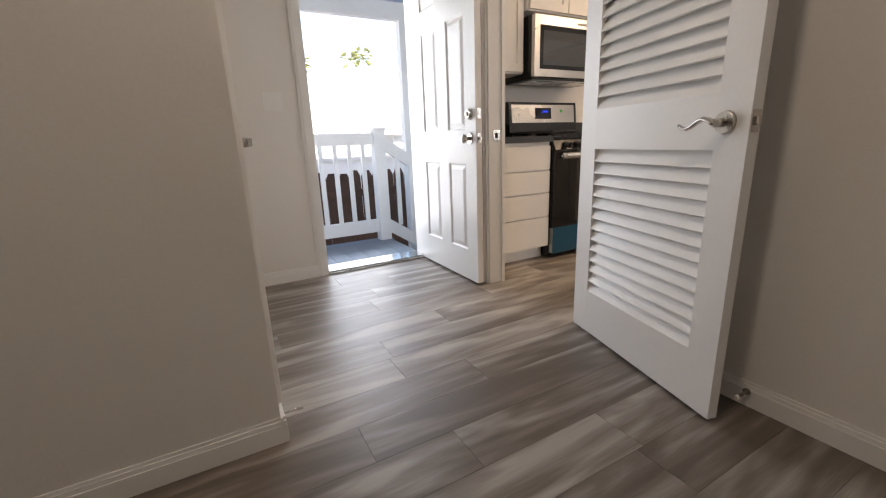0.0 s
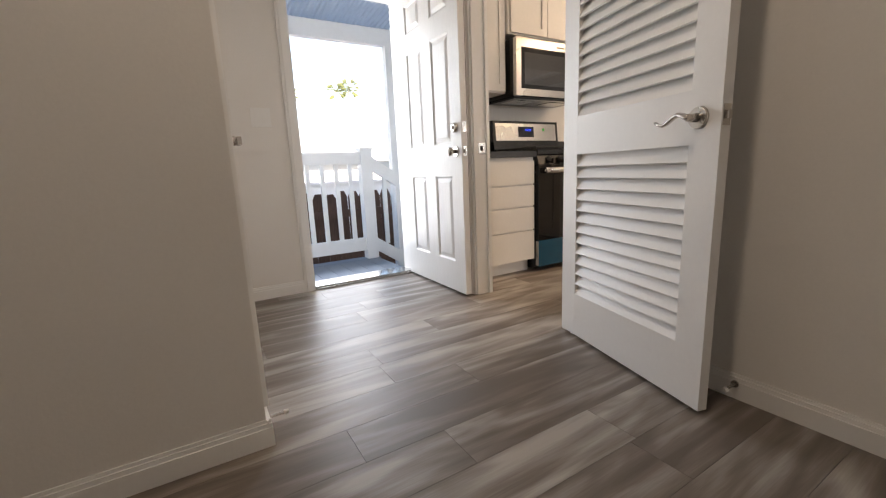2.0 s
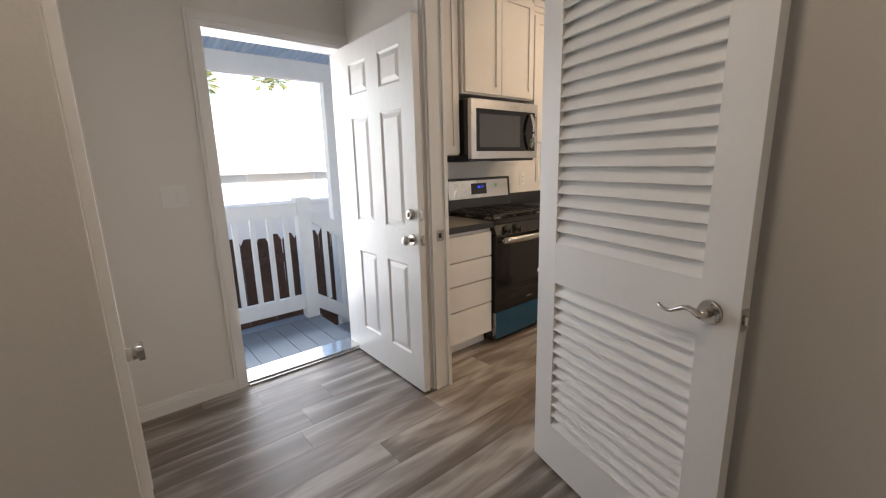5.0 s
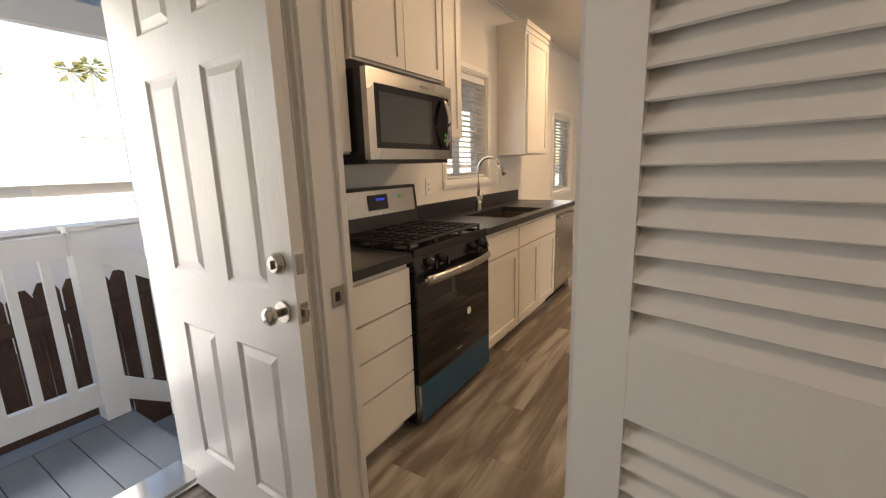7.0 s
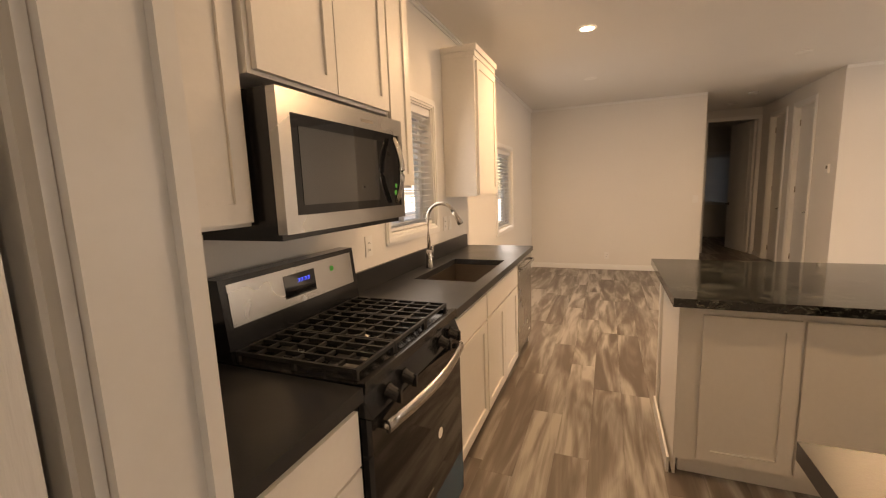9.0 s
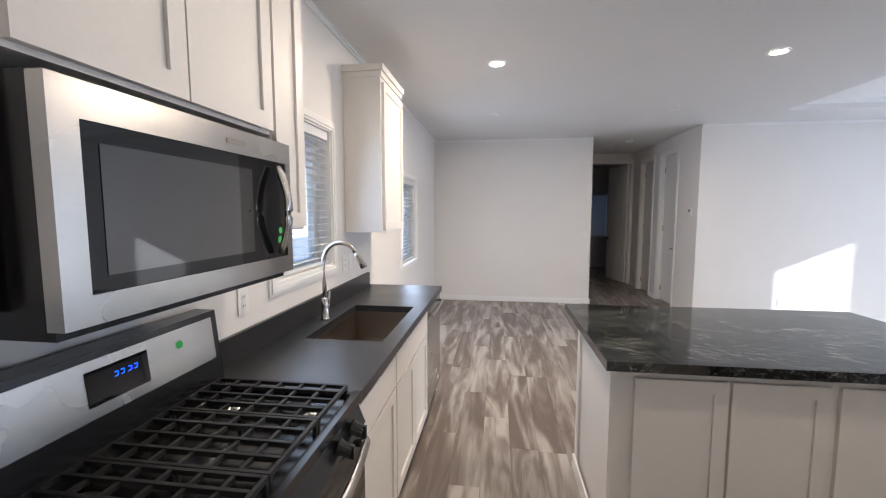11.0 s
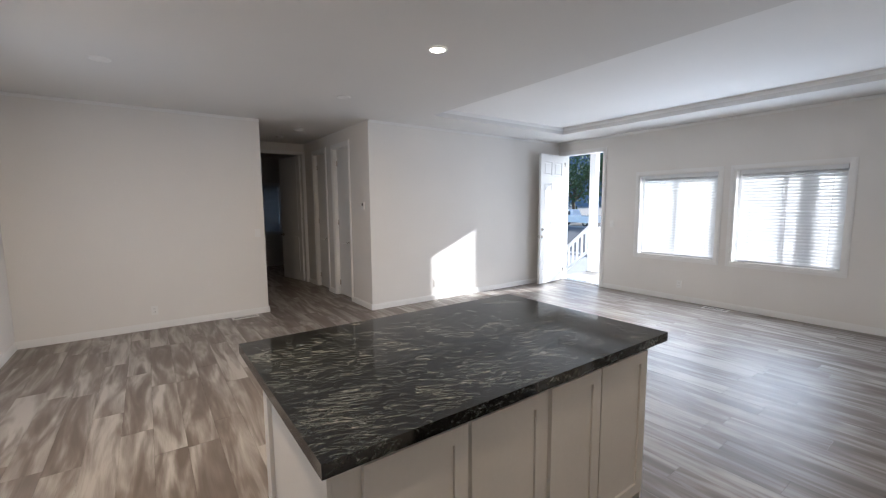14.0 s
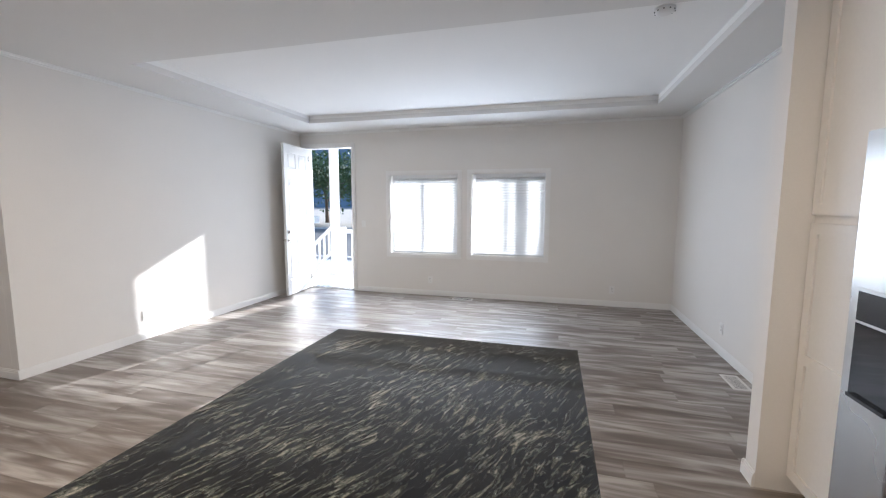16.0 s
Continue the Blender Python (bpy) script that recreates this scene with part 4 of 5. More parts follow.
pts = [(RX0 + 0.05 + i * (RX1 - RX0 - 0.1) / 12, RY - 0.030 - 0.032 * math.sin(math.pi * i / 12), 0.775) for i in range(13)]
sweep(bm, pts, 0.012, 14, flat=1.9)
tube(bm, (RX0 + 0.06, RY - 0.005, 0.775), (RX0 + 0.06, RY - 0.034, 0.775), 0.013), tube(bm, (RX1 - 0.06, RY - 0.005, 0.775), (RX1 - 0.06, RY - 0.034, 0.775), 0.013)
part("handle", bm, STEEL, rg, "bowed stainless handle")
part("cooktop", boxes((RX0 - 0.002, RX1 + 0.002, RY + 0.005, 3.50, 0.896, 0.912)), BLACK, rg, bevel=0.004)
for d in ((RX0, RX1, RY + 0.005, RY + 0.03, 0.9125, 0.93), (RX0, RX0 + 0.02, RY + 0.0305, 3.46, 0.9125, 0.924), (RX1 - 0.02, RX1, RY + 0.0305, 3.46, 0.9125, 0.924)):
    part("rim", boxes(d), BLACK, rg, bevel=0.004)
for x, y, r in ((3.17, 3.12, 0.045), (3.17, 3.37, 0.036), (3.63, 3.12, 0.05), (3.63, 3.37, 0.034), (3.40, 3.24, 0.04)):
    bm = bmesh.new()
    sweep(bm, [(x, y, 0.912), (x, y, 0.918), (x, y, 0.919), (x, y, 0.927)], [r + 0.022, r + 0.016, r, r * 0.96], 24)
    bo = part("burner", bm, STEEL, rg, "aluminium burner base")
    bm = bmesh.new()
    sweep(bm, [(x, y, 0.927), (x, y, 0.934), (x, y, 0.936)], [r * 0.95, r * 0.92, r * 0.8], 24)
    part("cap", bm, IRON, bo)
for gx0, gx1 in ((RX0 + 0.02, 3.272), (3.276, 3.526), (3.53, RX1 - 0.02)):
    bm = bmesh.new()
    y0, y1, z0, z1 = RY + 0.045, 3.475, 0.945, 0.958
    b = 0.010
    box(bm, gx0, gx1, y0, y0 + b, z0, z1), box(bm, gx0, gx1, y1 - b, y1, z0, z1)
    box(bm, gx0, gx0 + b, y0 + b, y1 - b, z0, z1), box(bm, gx1 - b, gx1, y0 + b, y1 - b, z0, z1)
    for k in (1, 2, 3):
        x = gx0 + k * (gx1 - gx0) / 4
        box(bm, x - b / 2, x + b / 2, y0 + b, y1 - b, z0 + 0.001, z1 + 0.002)
    for k in (1, 2, 3, 4, 5):
        y = y0 + k * (y1 - y0) / 6
        box(bm, gx0 + b, gx1 - b, y - b / 2, y + b / 2, z0, z1 - 0.001)
    for x in (gx0 + 0.006, gx1 - 0.006):
        for y in (y0 + 0.006, (y0 + y1) / 2, y1 - 0.006):
            box(bm, x - 0.006, x + 0.006, y - 0.006, y + 0.006, 0.9125, z0)
    part("grate", bm, IRON, rg, "black cast-iron grate")
# backguard leaning back a little
bm = bmesh.new()
v = box(bm, RX0 + 0.002, RX1 - 0.002, 3.47, 3.575, 0.912, 1.20)
for q in v:
    if q.co.z > 1.0 and q.co.y < 3.5:
        q.co.y += 0.03
bgd = part("backguard", bm, BLACK, rg, bevel=0.006, segments=2)


def lean(z):
    return 3.47 + 0.03 * (z - 0.912) / 0.288


bm = bmesh.new()
v = box(bm, RX0 + 0.03, RX1 - 0.03, 0, 1, 1.035, 1.18)
for q in v:
    q.co.y = lean(q.co.z) - (0.0025 if q.co.y < 0.5 else -0.002)
part("steel_panel", bm, STEEL, bgd, "brushed steel control panel")
bm = bmesh.new()
v = box(bm, 3.30, 3.48, 0, 1, 1.065, 1.155)
for q in v:
    q.co.y = lean(q.co.z) - (0.0045 if q.co.y < 0.5 else 0.002)
part("display", bm, BGLASS, bgd, "black display", bevel=0.001)
bm = bmesh.new()
for k, x in enumerate((3.375, 3.393, 3.415, 3.433)):
    for dz in (0.0, 0.012):
        box(bm, x, x + 0.010, lean(1.125) - 0.0056, lean(1.125) - 0.0051, 1.118 + dz, 1.120 + dz)
        box(bm, x + 0.009, x + 0.011, lean(1.125) - 0.0056, lean(1.125) - 0.0051, 1.120, 1.131)
part("digits", bm, BLUEGLOW, bgd, "blue clock digits")
bm = bmesh.new()
tube(bm, (3.60, lean(1.13) - 0.003, 1.13), (3.60, lean(1.13) - 0.0036, 1.13), 0.013, n=20)
part("sticker", bm, GREEN, bgd, "round green sticker")
bm = bmesh.new()
tube(bm, (3.52, RY - 0.0051, 0.48), (3.52, RY - 0.006, 0.48), 0.022, n=24)
part("sticker", bm, PLASTIC, rg, "round grey sticker on the oven door")
part("badge", boxes((3.37, 3.43, RY - 0.0062, RY - 0.0051, 0.292, 0.304)), STEEL, rg)

# microwave
mw = thing("microwave_oven", (3.39, 3.4, 1.35), "stainless over-the-range microwave with dark glass door", "microwave")
MX0, MX1, MY = 3.022, 3.772, 3.19
part("housing", boxes((MX0, MX1, MY + 0.035, YN - 0.002, 1.35, 1.772)), BLACK, mw, bevel=0.003)
part("base_plate", boxes((MX0 + 0.01, MX1 - 0.01, MY + 0.03, 3.55, 1.332, 1.349)), BLACK, mw, bevel=0.004)
for x in (3.08, 3.48):
    bm = boxes((x, x + 0.22, MY + 0.10, MY + 0.26, 1.329, 1.3315))
    part("filter", bm, STEEL, mw)
part("door_frame", boxes((MX0, MX1, MY, MY + 0.034, 1.352, 1.405), (MX0, MX1, MY, MY + 0.034, 1.705, 1.770), (MX0, MX0 + 0.05, MY, MY + 0.034, 1.405, 1.705), (3.742, MX1, MY, MY + 0.034, 1.405, 1.705)), STEEL, mw, "brushed stainless door frame")
part("glass", boxes((MX0 + 0.051, 3.741, MY + 0.004, MY + 0.03, 1.4055, 1.7045)), BGLASS, mw, "black glass door", bevel=0.001)
part("door_window", boxes((MX0 + 0.085, 3.56, MY + 0.0025, MY + 0.0038, 1.435, 1.67)), MGLASS, mw, "smoked window")
bm = bmesh.new()
sweep(bm, [(3.675, MY - 0.012 - 0.034 * math.sin(math.pi * i / 12), 1.418 + 0.272 * i / 12) for i in range(13)], [0.012] + [0.017] * 11 + [0.012], 14, flat=0.55)
part("handle", bm, STEEL, mw, "bowed stainless handle")
part("badge", boxes((3.45, 3.53, MY - 0.0009, MY - 0.0001, 1.728, 1.74)), GAP, mw)
bm = bmesh.new()
tube(bm, (3.70, MY + 0.004, 1.46), (3.70, MY + 0.0033, 1.46), 0.012, n=16), tube(bm, (3.705, MY + 0.004, 1.49), (3.705, MY + 0.0033, 1.49), 0.01, n=16)
part("sticker", bm, GREEN, mw, "green sticker")

# wall cabinets
UF = ("y", 3.272, -1)


def wall_cabinet(x0, x1, z0, z1, label, doors, crown=True, front=3.2725):
    root = thing("wall_cabinet", ((x0 + x1) / 2, 3.45, z0), label, "cabinet", "kitchen wall cabinets")
    part("body", boxes((x0, x1, front, YN - 0.002, z0, z1)), CAB, root, bevel=0.001)
    for a, b in doors:
        shaker(root, ("y", front - 0.0005, -1), a, b, z0 + 0.012, z1 - 0.03, rail=0.055 if b - a > 0.2 else 0.045)
    if crown:
        bm = boxes((x0 - 0.006, x1 + 0.006, front - 0.0105, YN - 0.002, z1, z1 + 0.04), (x0 - 0.018, x1 + 0.018, front - 0.0245, YN - 0.002, z1 + 0.04, z1 + 0.085))
        part("crown", bm, CAB, root, bevel=0.003)
    return root


wall_cabinet(2.418, 3.008, 1.38, 2.49, "cream-white wall cabinet beside the microwave", ((2.44, 2.72), (2.726, 3.0)), front=3.31)
wall_cabinet(3.012, 3.796, 1.81, 2.58, "cream-white wall cabinet above the microwave", ((3.03, 3.407), (3.413, 3.79)))
wall_cabinet(3.80, 4.02, 1.48, 2.49, "narrow cream-white wall cabinet", ((3.806, 4.014),))
wall_cabinet(5.33, 5.94, 1.40, 2.49, "cream-white wall cabinet between the windows", ((5.36, 5.925),), front=3.325)

# ---- island ----
il = thing("kitchen_island", (4.6, 1.18, 0), "white kitchen island with shaker doors", "kitchen island")
part("body", boxes((4.262, 4.90, 0.385, 1.99, 0.09, 0.888)), CAB, il)
part("plinth", boxes((4.30, 4.88, 0.40, 1.975, 0.001, 0.09)), CAB, il)
part("side_panel", boxes((4.262, 4.90, 1.9905, 2.003, 0.001, 0.888)), CAB, il, bevel=0.001)
part("corner_trim", boxes((4.85, 4.912, 2.0035, 2.018, 0.001, 0.888)), CAB, il, bevel=0.002)
part("baseboard", boxes((4.262, 4.912, 2.0185, 2.030, 0.001, 0.085)), TRIM, il, bevel=0.003)
part("side_panel", boxes((4.262, 4.90, 0.372, 0.3845, 0.001, 0.888)), CAB, il, bevel=0.001)
IF = ("x", 4.2615, -1)
for a, b in ((1.535, 1.905), (1.150, 1.520), (0.790, 1.115), (0.405, 0.780)):
    shaker(il, IF, a, b, 0.11, 0.842)
it = thing("island_top", (4.72, 1.19, 0.89), "black granite slab with pale veins on the island", "countertop")
part("slab", boxes((4.185, 5.262, 0.336, 2.040, 0.8895, 0.932)), GRANITE, it, "polished black granite with pale veins", bevel=0.004, segments=2)

# ---- west side: counter, refrigerator, pantry ----
wc = thing("base_cabinet", (2.75, 1.5, 0), "cream-white base cabinet along the partition", "cabinet", "kitchen base cabinets")
part("body", boxes((2.418, 3.05, 1.09, 1.925, 0.10, 0.878)), CAB, wc)
part("toe_kick", boxes((2.42, 2.98, 1.095, 1.92, 0.001, 0.10)), CAB, wc)
WF = ("x", 3.0505, 1)
for a, b in ((1.10, 1.505), (1.512, 1.915)):
    slab_front(wc, WF, a, b, 0.70, 0.85)
    shaker(wc, WF, a, b, 0.11, 0.688)
wt = thing("counter_top", (2.75, 1.5, 0.92), "matt charcoal countertop by the utility doorway", "countertop", "charcoal countertops")
part("slab", boxes((2.417, 3.092, 1.085, 1.955, 0.8785, 0.92)), QUARTZ, wt, bevel=0.002)
fr = thing("refrigerator", (2.8, 0.6, 0), "stainless side-by-side refrigerator with ice dispenser", "refrigerator")
part("case", boxes((2.42, 3.10, 0.14, 1.05, 0.03, 1.77)), MGLASS, fr)
for a, b in ((0.14, 0.525), (0.535, 1.05)):
    part("door", boxes((3.105, 3.19, a, b, 0.06, 1.79)), STEEL, fr, bevel=0.012, segments=3)
for y in (0.485, 0.575):
    bm = bmesh.new()
    sweep(bm, [(3.19, y, 0.55), (3.235, y, 0.57), (3.24, y, 0.65), (3.24, y, 1.50), (3.235, y, 1.58), (3.19, y, 1.60)], 0.011, 12)
    part("handle", bm, STEEL, fr)
disp = part("dispenser", boxes((3.1905, 3.199, 0.185, 0.42, 0.80, 1.22)), STEEL, fr, bevel=0.002)
part("recess", boxes((3.1992, 3.2, 0.197, 0.408, 0.812, 1.09)), BGLASS, disp)
part("control", boxes((3.1992, 3.2005, 0.197, 0.408, 1.10, 1.208)), BLACK, disp)
part("tray", boxes((3.20, 3.215, 0.21, 0.395, 0.812, 0.825)), BLACK, disp)
fc2 = thing("wall_cabinet", (2.75, 0.6, 1.86), "cream-white cabinet above the refrigerator", "cabinet", "kitchen wall cabinets")
part("body", boxes((2.418, 3.045, 0.145, 1.05, 1.86, 2.56)), CAB, fc2)
for a, b in ((0.155, 0.59), (0.60, 1.04)):
    shaker(fc2, ("x", 3.0455, 1), a, b, 1.87, 2.54)
pa = thing("pantry_cabinet", (2.75, -0.14, 0), "tall cream-white pantry cabinet with shaker doors", "cabinet")
part("body", boxes((2.418, 3.045, -0.411, 0.13, 0.09, 2.60)), CAB, pa)
part("toe_kick", boxes((2.42, 2.98, -0.41, 0.125, 0.001, 0.09)), CAB, pa)
shaker(pa, ("x", 3.0455, 1), -0.405, 0.12, 1.475, 2.585)
shaker(pa, ("x", 3.0455, 1), -0.405, 0.12, 0.10, 1.435, split=0.75)

# ---- outside, north: side porch ----
setting("ground", boxes((-300, 300, -300, 300, -0.95, -0.85)), GROUND, "pale gravel and dirt ground round the home", "ground")
dk = thing("side_porch_deck", (1.8, 4.2, -0.85), "blue-grey painted wooden porch deck", "deck")
part("frame", boxes((1.05, 2.385, 3.765, 4.72, -0.26, -0.072)), DECKP, dk)
for i, y in enumerate((3.86, 4.62)):
    for x in (1.15, 2.25):
        part("post", boxes((x - 0.045, x + 0.045, y - 0.045, y + 0.045, -0.85, -0.26)), DECKP, dk)
bm = boxes((-0.07, 0.07, 3.82, 4.58, -0.072, -0.05))
board = mesh_of("deck_board", bm, DECKP, 0.003)
for i in range(9):
    ob = new("deck_board", board)
    ob.parent = dk
    ob.matrix_basis = Matrix.Translation(Vector((1.135 + i * 0.1448, 0, 0)) - dk.location)
part("edge_board", boxes((1.06, 2.385, 4.585, 4.72, -0.072, -0.049)), DECKP, dk, bevel=0.003)
st = thing("porch_steps", (2.8, 4.2, -0.85), "blue-grey wooden steps going down from the side porch", "steps")
for i in range(4):
    z = -0.05 - 0.175 * (i + 1)
    part("tread", boxes((2.40 + i * 0.27, 2.69 + i * 0.27, 3.80, 4.66, z - 0.035, z)), DECKP, st, bevel=0.004)
    if z - 0.04 > -0.83:
        part("riser", boxes((2.392 + i * 0.27, 2.40 + i * 0.27, 3.81, 4.65, z, z + 0.138)), DECKP, st)

rl = thing("side_porch_railing", (1.7, 4.65, -0.05), "white wooden porch railing with square balusters", "railing")
part("top_rail", boxes((0.95, 2.25, 4.625, 4.675, 0.905, 1.02)), WHITEWOOD, rl, bevel=0.004)
part("bottom_rail", boxes((0.95, 2.25, 4.63, 4.672, 0.035, 0.165)), WHITEWOOD, rl, bevel=0.004)
part("newel_post", boxes((2.25, 2.365, 4.59, 4.70, -0.05, 1.035)), WHITEWOOD, rl, bevel=0.004)
part("post_cap", boxes((2.24, 2.375, 4.58, 4.71, 1.0355, 1.06)), WHITEWOOD, rl, bevel=0.006)
bal = mesh_of("baluster", boxes((-0.019, 0.019, 4.632, 4.668, 0.1655, 0.9045)), WHITEWOOD, 0.003)
for i in range(9):
    ob = new("baluster", bal)
    ob.parent = rl
    ob.matrix_basis = Matrix.Translation(Vector((1.05 + i * 0.137, 0, 0)) - rl.location)
sl = -0.66
for name, z, h in (("stair_rail", 0.91, 0.14), ("stair_bottom_rail", 0.09, 0.14)):
    bm = bmesh.new()
    v = box(bm, 2.3655, 3.55, 4.63, 4.668, z - h / 2, z + h / 2)
    for q in v:
        q.co.z += sl * (q.co.x - 2.3655)
    part(name, bm, WHITEWOOD, rl, bevel=0.003)
for i in range(7):
    x = 2.50 + i * 0.14
    d = sl * (x - 2.3655)
    part("stair_baluster", boxes((x - 0.019, x + 0.019, 4.632, 4.666, 0.166 + d, 0.875 + d)), WHITEWOOD, rl)
part("lower_post", boxes((3.551, 3.64, 4.60, 4.70, -0.85, 0.30)), WHITEWOOD, rl, bevel=0.004)

pr = thing("side_porch_roof", (1.8, 4.4, 2.2), "white corrugated metal patio roof on white posts", "patio roof")
bm = bmesh.new()
prev = None
for i in range(int((9.4 - 0.2) / 0.0125)):
    x = 0.2 + i * 0.0125
    dz = 0.018 if (i // 2) % 2 else 0.0
    row = [bm.verts.new((x, 3.765, 2.40 + dz)), bm.verts.new((x, 5.18, 2.245 + dz))]
    if prev:
        bm.faces.new((prev[0], row[0], row[1], prev[1]))
    prev = row
bmesh.ops.solidify(bm, geom=bm.faces[:], thickness=0.002)
part("sheet", bm, PORCHM, pr)
part("beam", boxes((0.2, 9.4, 4.86, 4.93, 2.10, 2.262)), WHITEWOOD, pr, bevel=0.003)
part("gutter", boxes((0.2, 9.4, 5.18, 5.22, 2.20, 2.29)), PORCHM, pr, bevel=0.004)
for x in (0.3, 2.70, 6.0, 9.2):
    part("post", boxes((x, x + 0.09, 4.85, 4.94, -0.85, 2.10)), WHITEWOOD, pr, bevel=0.004)

fe = thing("wooden_fence", (2.0, 5.9, -0.85), "weathered dark brown dog-ear board fence", "fence")
bm = bmesh.new()
prof = [(-0.068, -0.849), (0.068, -0.849), (0.068, 0.53), (0.035, 0.60), (-0.035, 0.60), (-0.068, 0.53)]
f0 = [bm.verts.new((x, 0, z)) for x, z in prof]
f1 = [bm.verts.new((x, 0.018, z)) for x, z in prof]
bm.faces.new(f0), bm.faces.new(f1[::-1])
for k in range(6):
    bm.faces.new((f0[k], f0[(k + 1) % 6], f1[(k + 1) % 6], f1[k]))
bd = mesh_of("board", bm, FENCEW)
for i in range(62):
    ob = new("board", bd)
    ob.parent = fe
    ob.matrix_basis = Matrix.Translation(Vector((-2.2 + i * 0.142, 5.60 + random.uniform(-0.004, 0.004), random.uniform(-0.02, 0.015))) - fe.location) @ pose(0, 0, 0, random.uniform(-0.4, 0.4), random.uniform(-0.7, 0.7), 0)
for z in (-0.45, 0.30):
    part("rail", boxes((-2.3, 6.7, 5.55, 5.595, z, z + 0.09)), FENCEW, fe)

lw = thing("block_wall", (4, 9.0, -0.85), "pale painted block wall beyond the fence", "wall")
part("wall", boxes((-20, 30, 9.0, 9.2, -0.85, 0.62)), STUCCO, lw)
part("cap", boxes((-20, 30, 8.96, 9.24, 0.621, 0.68)), STUCCO, lw, bevel=0.01)


def neighbour(x0, x1, y0, y1, h):
    root = thing("neighbour_home", ((x0 + x1) / 2, y0, -0.85), "pale low mobile home with a shallow roof", "house", "neighbouring homes")
    part("wall", boxes((x0, x1, y0, y1, -0.85, h)), STUCCO, root)
    bm = bmesh.new()
    ym = (y0 + y1) / 2
    v = [bm.verts.new(p) for p in ((x0 - 0.4, y0 - 0.5, h), (x1 + 0.4, y0 - 0.5, h), (x1 + 0.4, ym, h + 0.9), (x0 - 0.4, ym, h + 0.9), (x0 - 0.4, y1 + 0.5, h), (x1 + 0.4, y1 + 0.5, h))]
    bm.faces.new((v[0], v[1], v[2], v[3])), bm.faces.new((v[3], v[2], v[5], v[4])), bm.faces.new((v[0], v[3], v[4])), bm.faces.new((v[1], v[5], v[2])), bm.faces.new((v[0], v[4], v[5], v[1]))
    part("roof", bm, ROOFM, root)
    part("fascia", boxes((x0 - 0.4, x1 + 0.4, y0 - 0.56, y0 - 0.505, h - 0.12, h + 0.02)), WHITEWOOD, root)
    n = int((x1 - x0) / 3)
    for i in range(n):
        x = x0 + (i + 0.5) * (x1 - x0) / n
        wi = part("window", boxes((x - 0.6, x + 0.6, y0 - 0.03, y0 - 0.005, 0.3, 1.2)), WHITEWOOD, root)
        part("pane", boxes((x - 0.54, x + 0.54, y0 - 0.036, y0 - 0.031, 0.36, 1.14)), PORCHM, wi)


neighbour(-16, 14.0, 13, 19, 1.3)
neighbour(17.0, 32.0, 15, 21, 1.5)


def palm(x, y, h, s):
    root = thing("palm_tree", (x, y, -0.85), "tall fan palm with a thin trunk", "palm tree", "distant palms")
    bm = bmesh.new()
    sweep(bm, [(x + 0.2 * math.sin(k), y, -0.85 + (h + 0.85) * k / 6) for k in range(7)], [0.17 - 0.012 * k for k in range(7)], 10)
    part("trunk", bm, PALMBARK, root)
    bm = bmesh.new()
    for i in range(44):
        az, el = random.uniform(0, 2 * math.pi), random.uniform(-0.9, 1.2)
        d = Vector((math.cos(az) * math.cos(el), math.sin(az) * math.cos(el), math.sin(el)))
        c = Vector((x, y, h))
        up = Vector((0, 0, 1)).cross(d).normalized()
        root_p = c + d * 0.9 * s
        for k in range(7):
            a = (k - 3) * 0.24
            w = (d * math.cos(a) + up * math.sin(a)).normalized()
            tip = root_p + w * s * random.uniform(1.0, 1.4) - Vector((0, 0, 0.25 * s))
            side2 = w.cross(d if abs(a) > 0.01 else up).normalized() * 0.06 * s
            bm.faces.new([bm.verts.new(q) for q in (root_p, (root_p + tip) / 2 + side2, tip, (root_p + tip) / 2 - side2)])
        sweep(bm, [c, root_p], 0.03 * s, 4)
    part("crown", bm, PALMLEAF, root)


palm(13.3, 62, 12.1, 0.95)
palm(20.4, 62, 12.7, 0.8)
palm(22.4, 62, 13.3, 0.85)
cb = thing("power_lines", (0, 24, -0.85), "thin dark overhead cables", "cable")
for z in (3.2, 3.5):
    bm = bmesh.new()
    sweep(bm, [(-56 + i * 8, 24, z - 0.6 * (1 - ((i - 7) / 7) ** 2)) for i in range(15)], 0.015, 6)
    part("cable", bm, BLACK, cb)
for x in (-56, 56):
    bm = bmesh.new()
    tube(bm, (x, 24, -0.85), (x, 24, 5.2), 0.14, 0.10, 12)
    part("pole", bm, BARK, cb)

# ---- outside, south: front porch, road ----
fd = thing("front_porch_deck", (8.0, -5.6, -0.85), "pale wooden front porch deck in sunlight", "deck")
part("frame", boxes((4.0, 9.09, -6.4, -4.67, -0.25, -0.072)), WHITEWOOD, fd)
bm = boxes((0, 5.09, -0.07, 0.07, -0.072, -0.05))
fb = mesh_of("deck_board", bm, material("porch_board", (0.46, 0.42, 0.37), 0.7, vary=0.2, grain=14, bump=0.3, stretch=(1, 12, 1)), 0.003)
for i in range(12):
    ob = new("deck_board", fb)
    ob.parent = fd
    ob.matrix_basis = Matrix.Translation(Vector((4.0, -4.75 - i * 0.1445, 0)) - fd.location)
for x in (4.1, 6.8, 9.0):
    part("post", boxes((x - 0.05, x + 0.05, -6.35, -6.25, -0.85, -0.25)), WHITEWOOD, fd)
fp = thing("front_porch_roof", (7, -5.5, 2.9), "white front porch roof on square posts", "porch roof")
part("soffit", boxes((3.6, 10.3, -6.27, -4.67, 2.88, 3.0)), WHITEWOOD, fp)
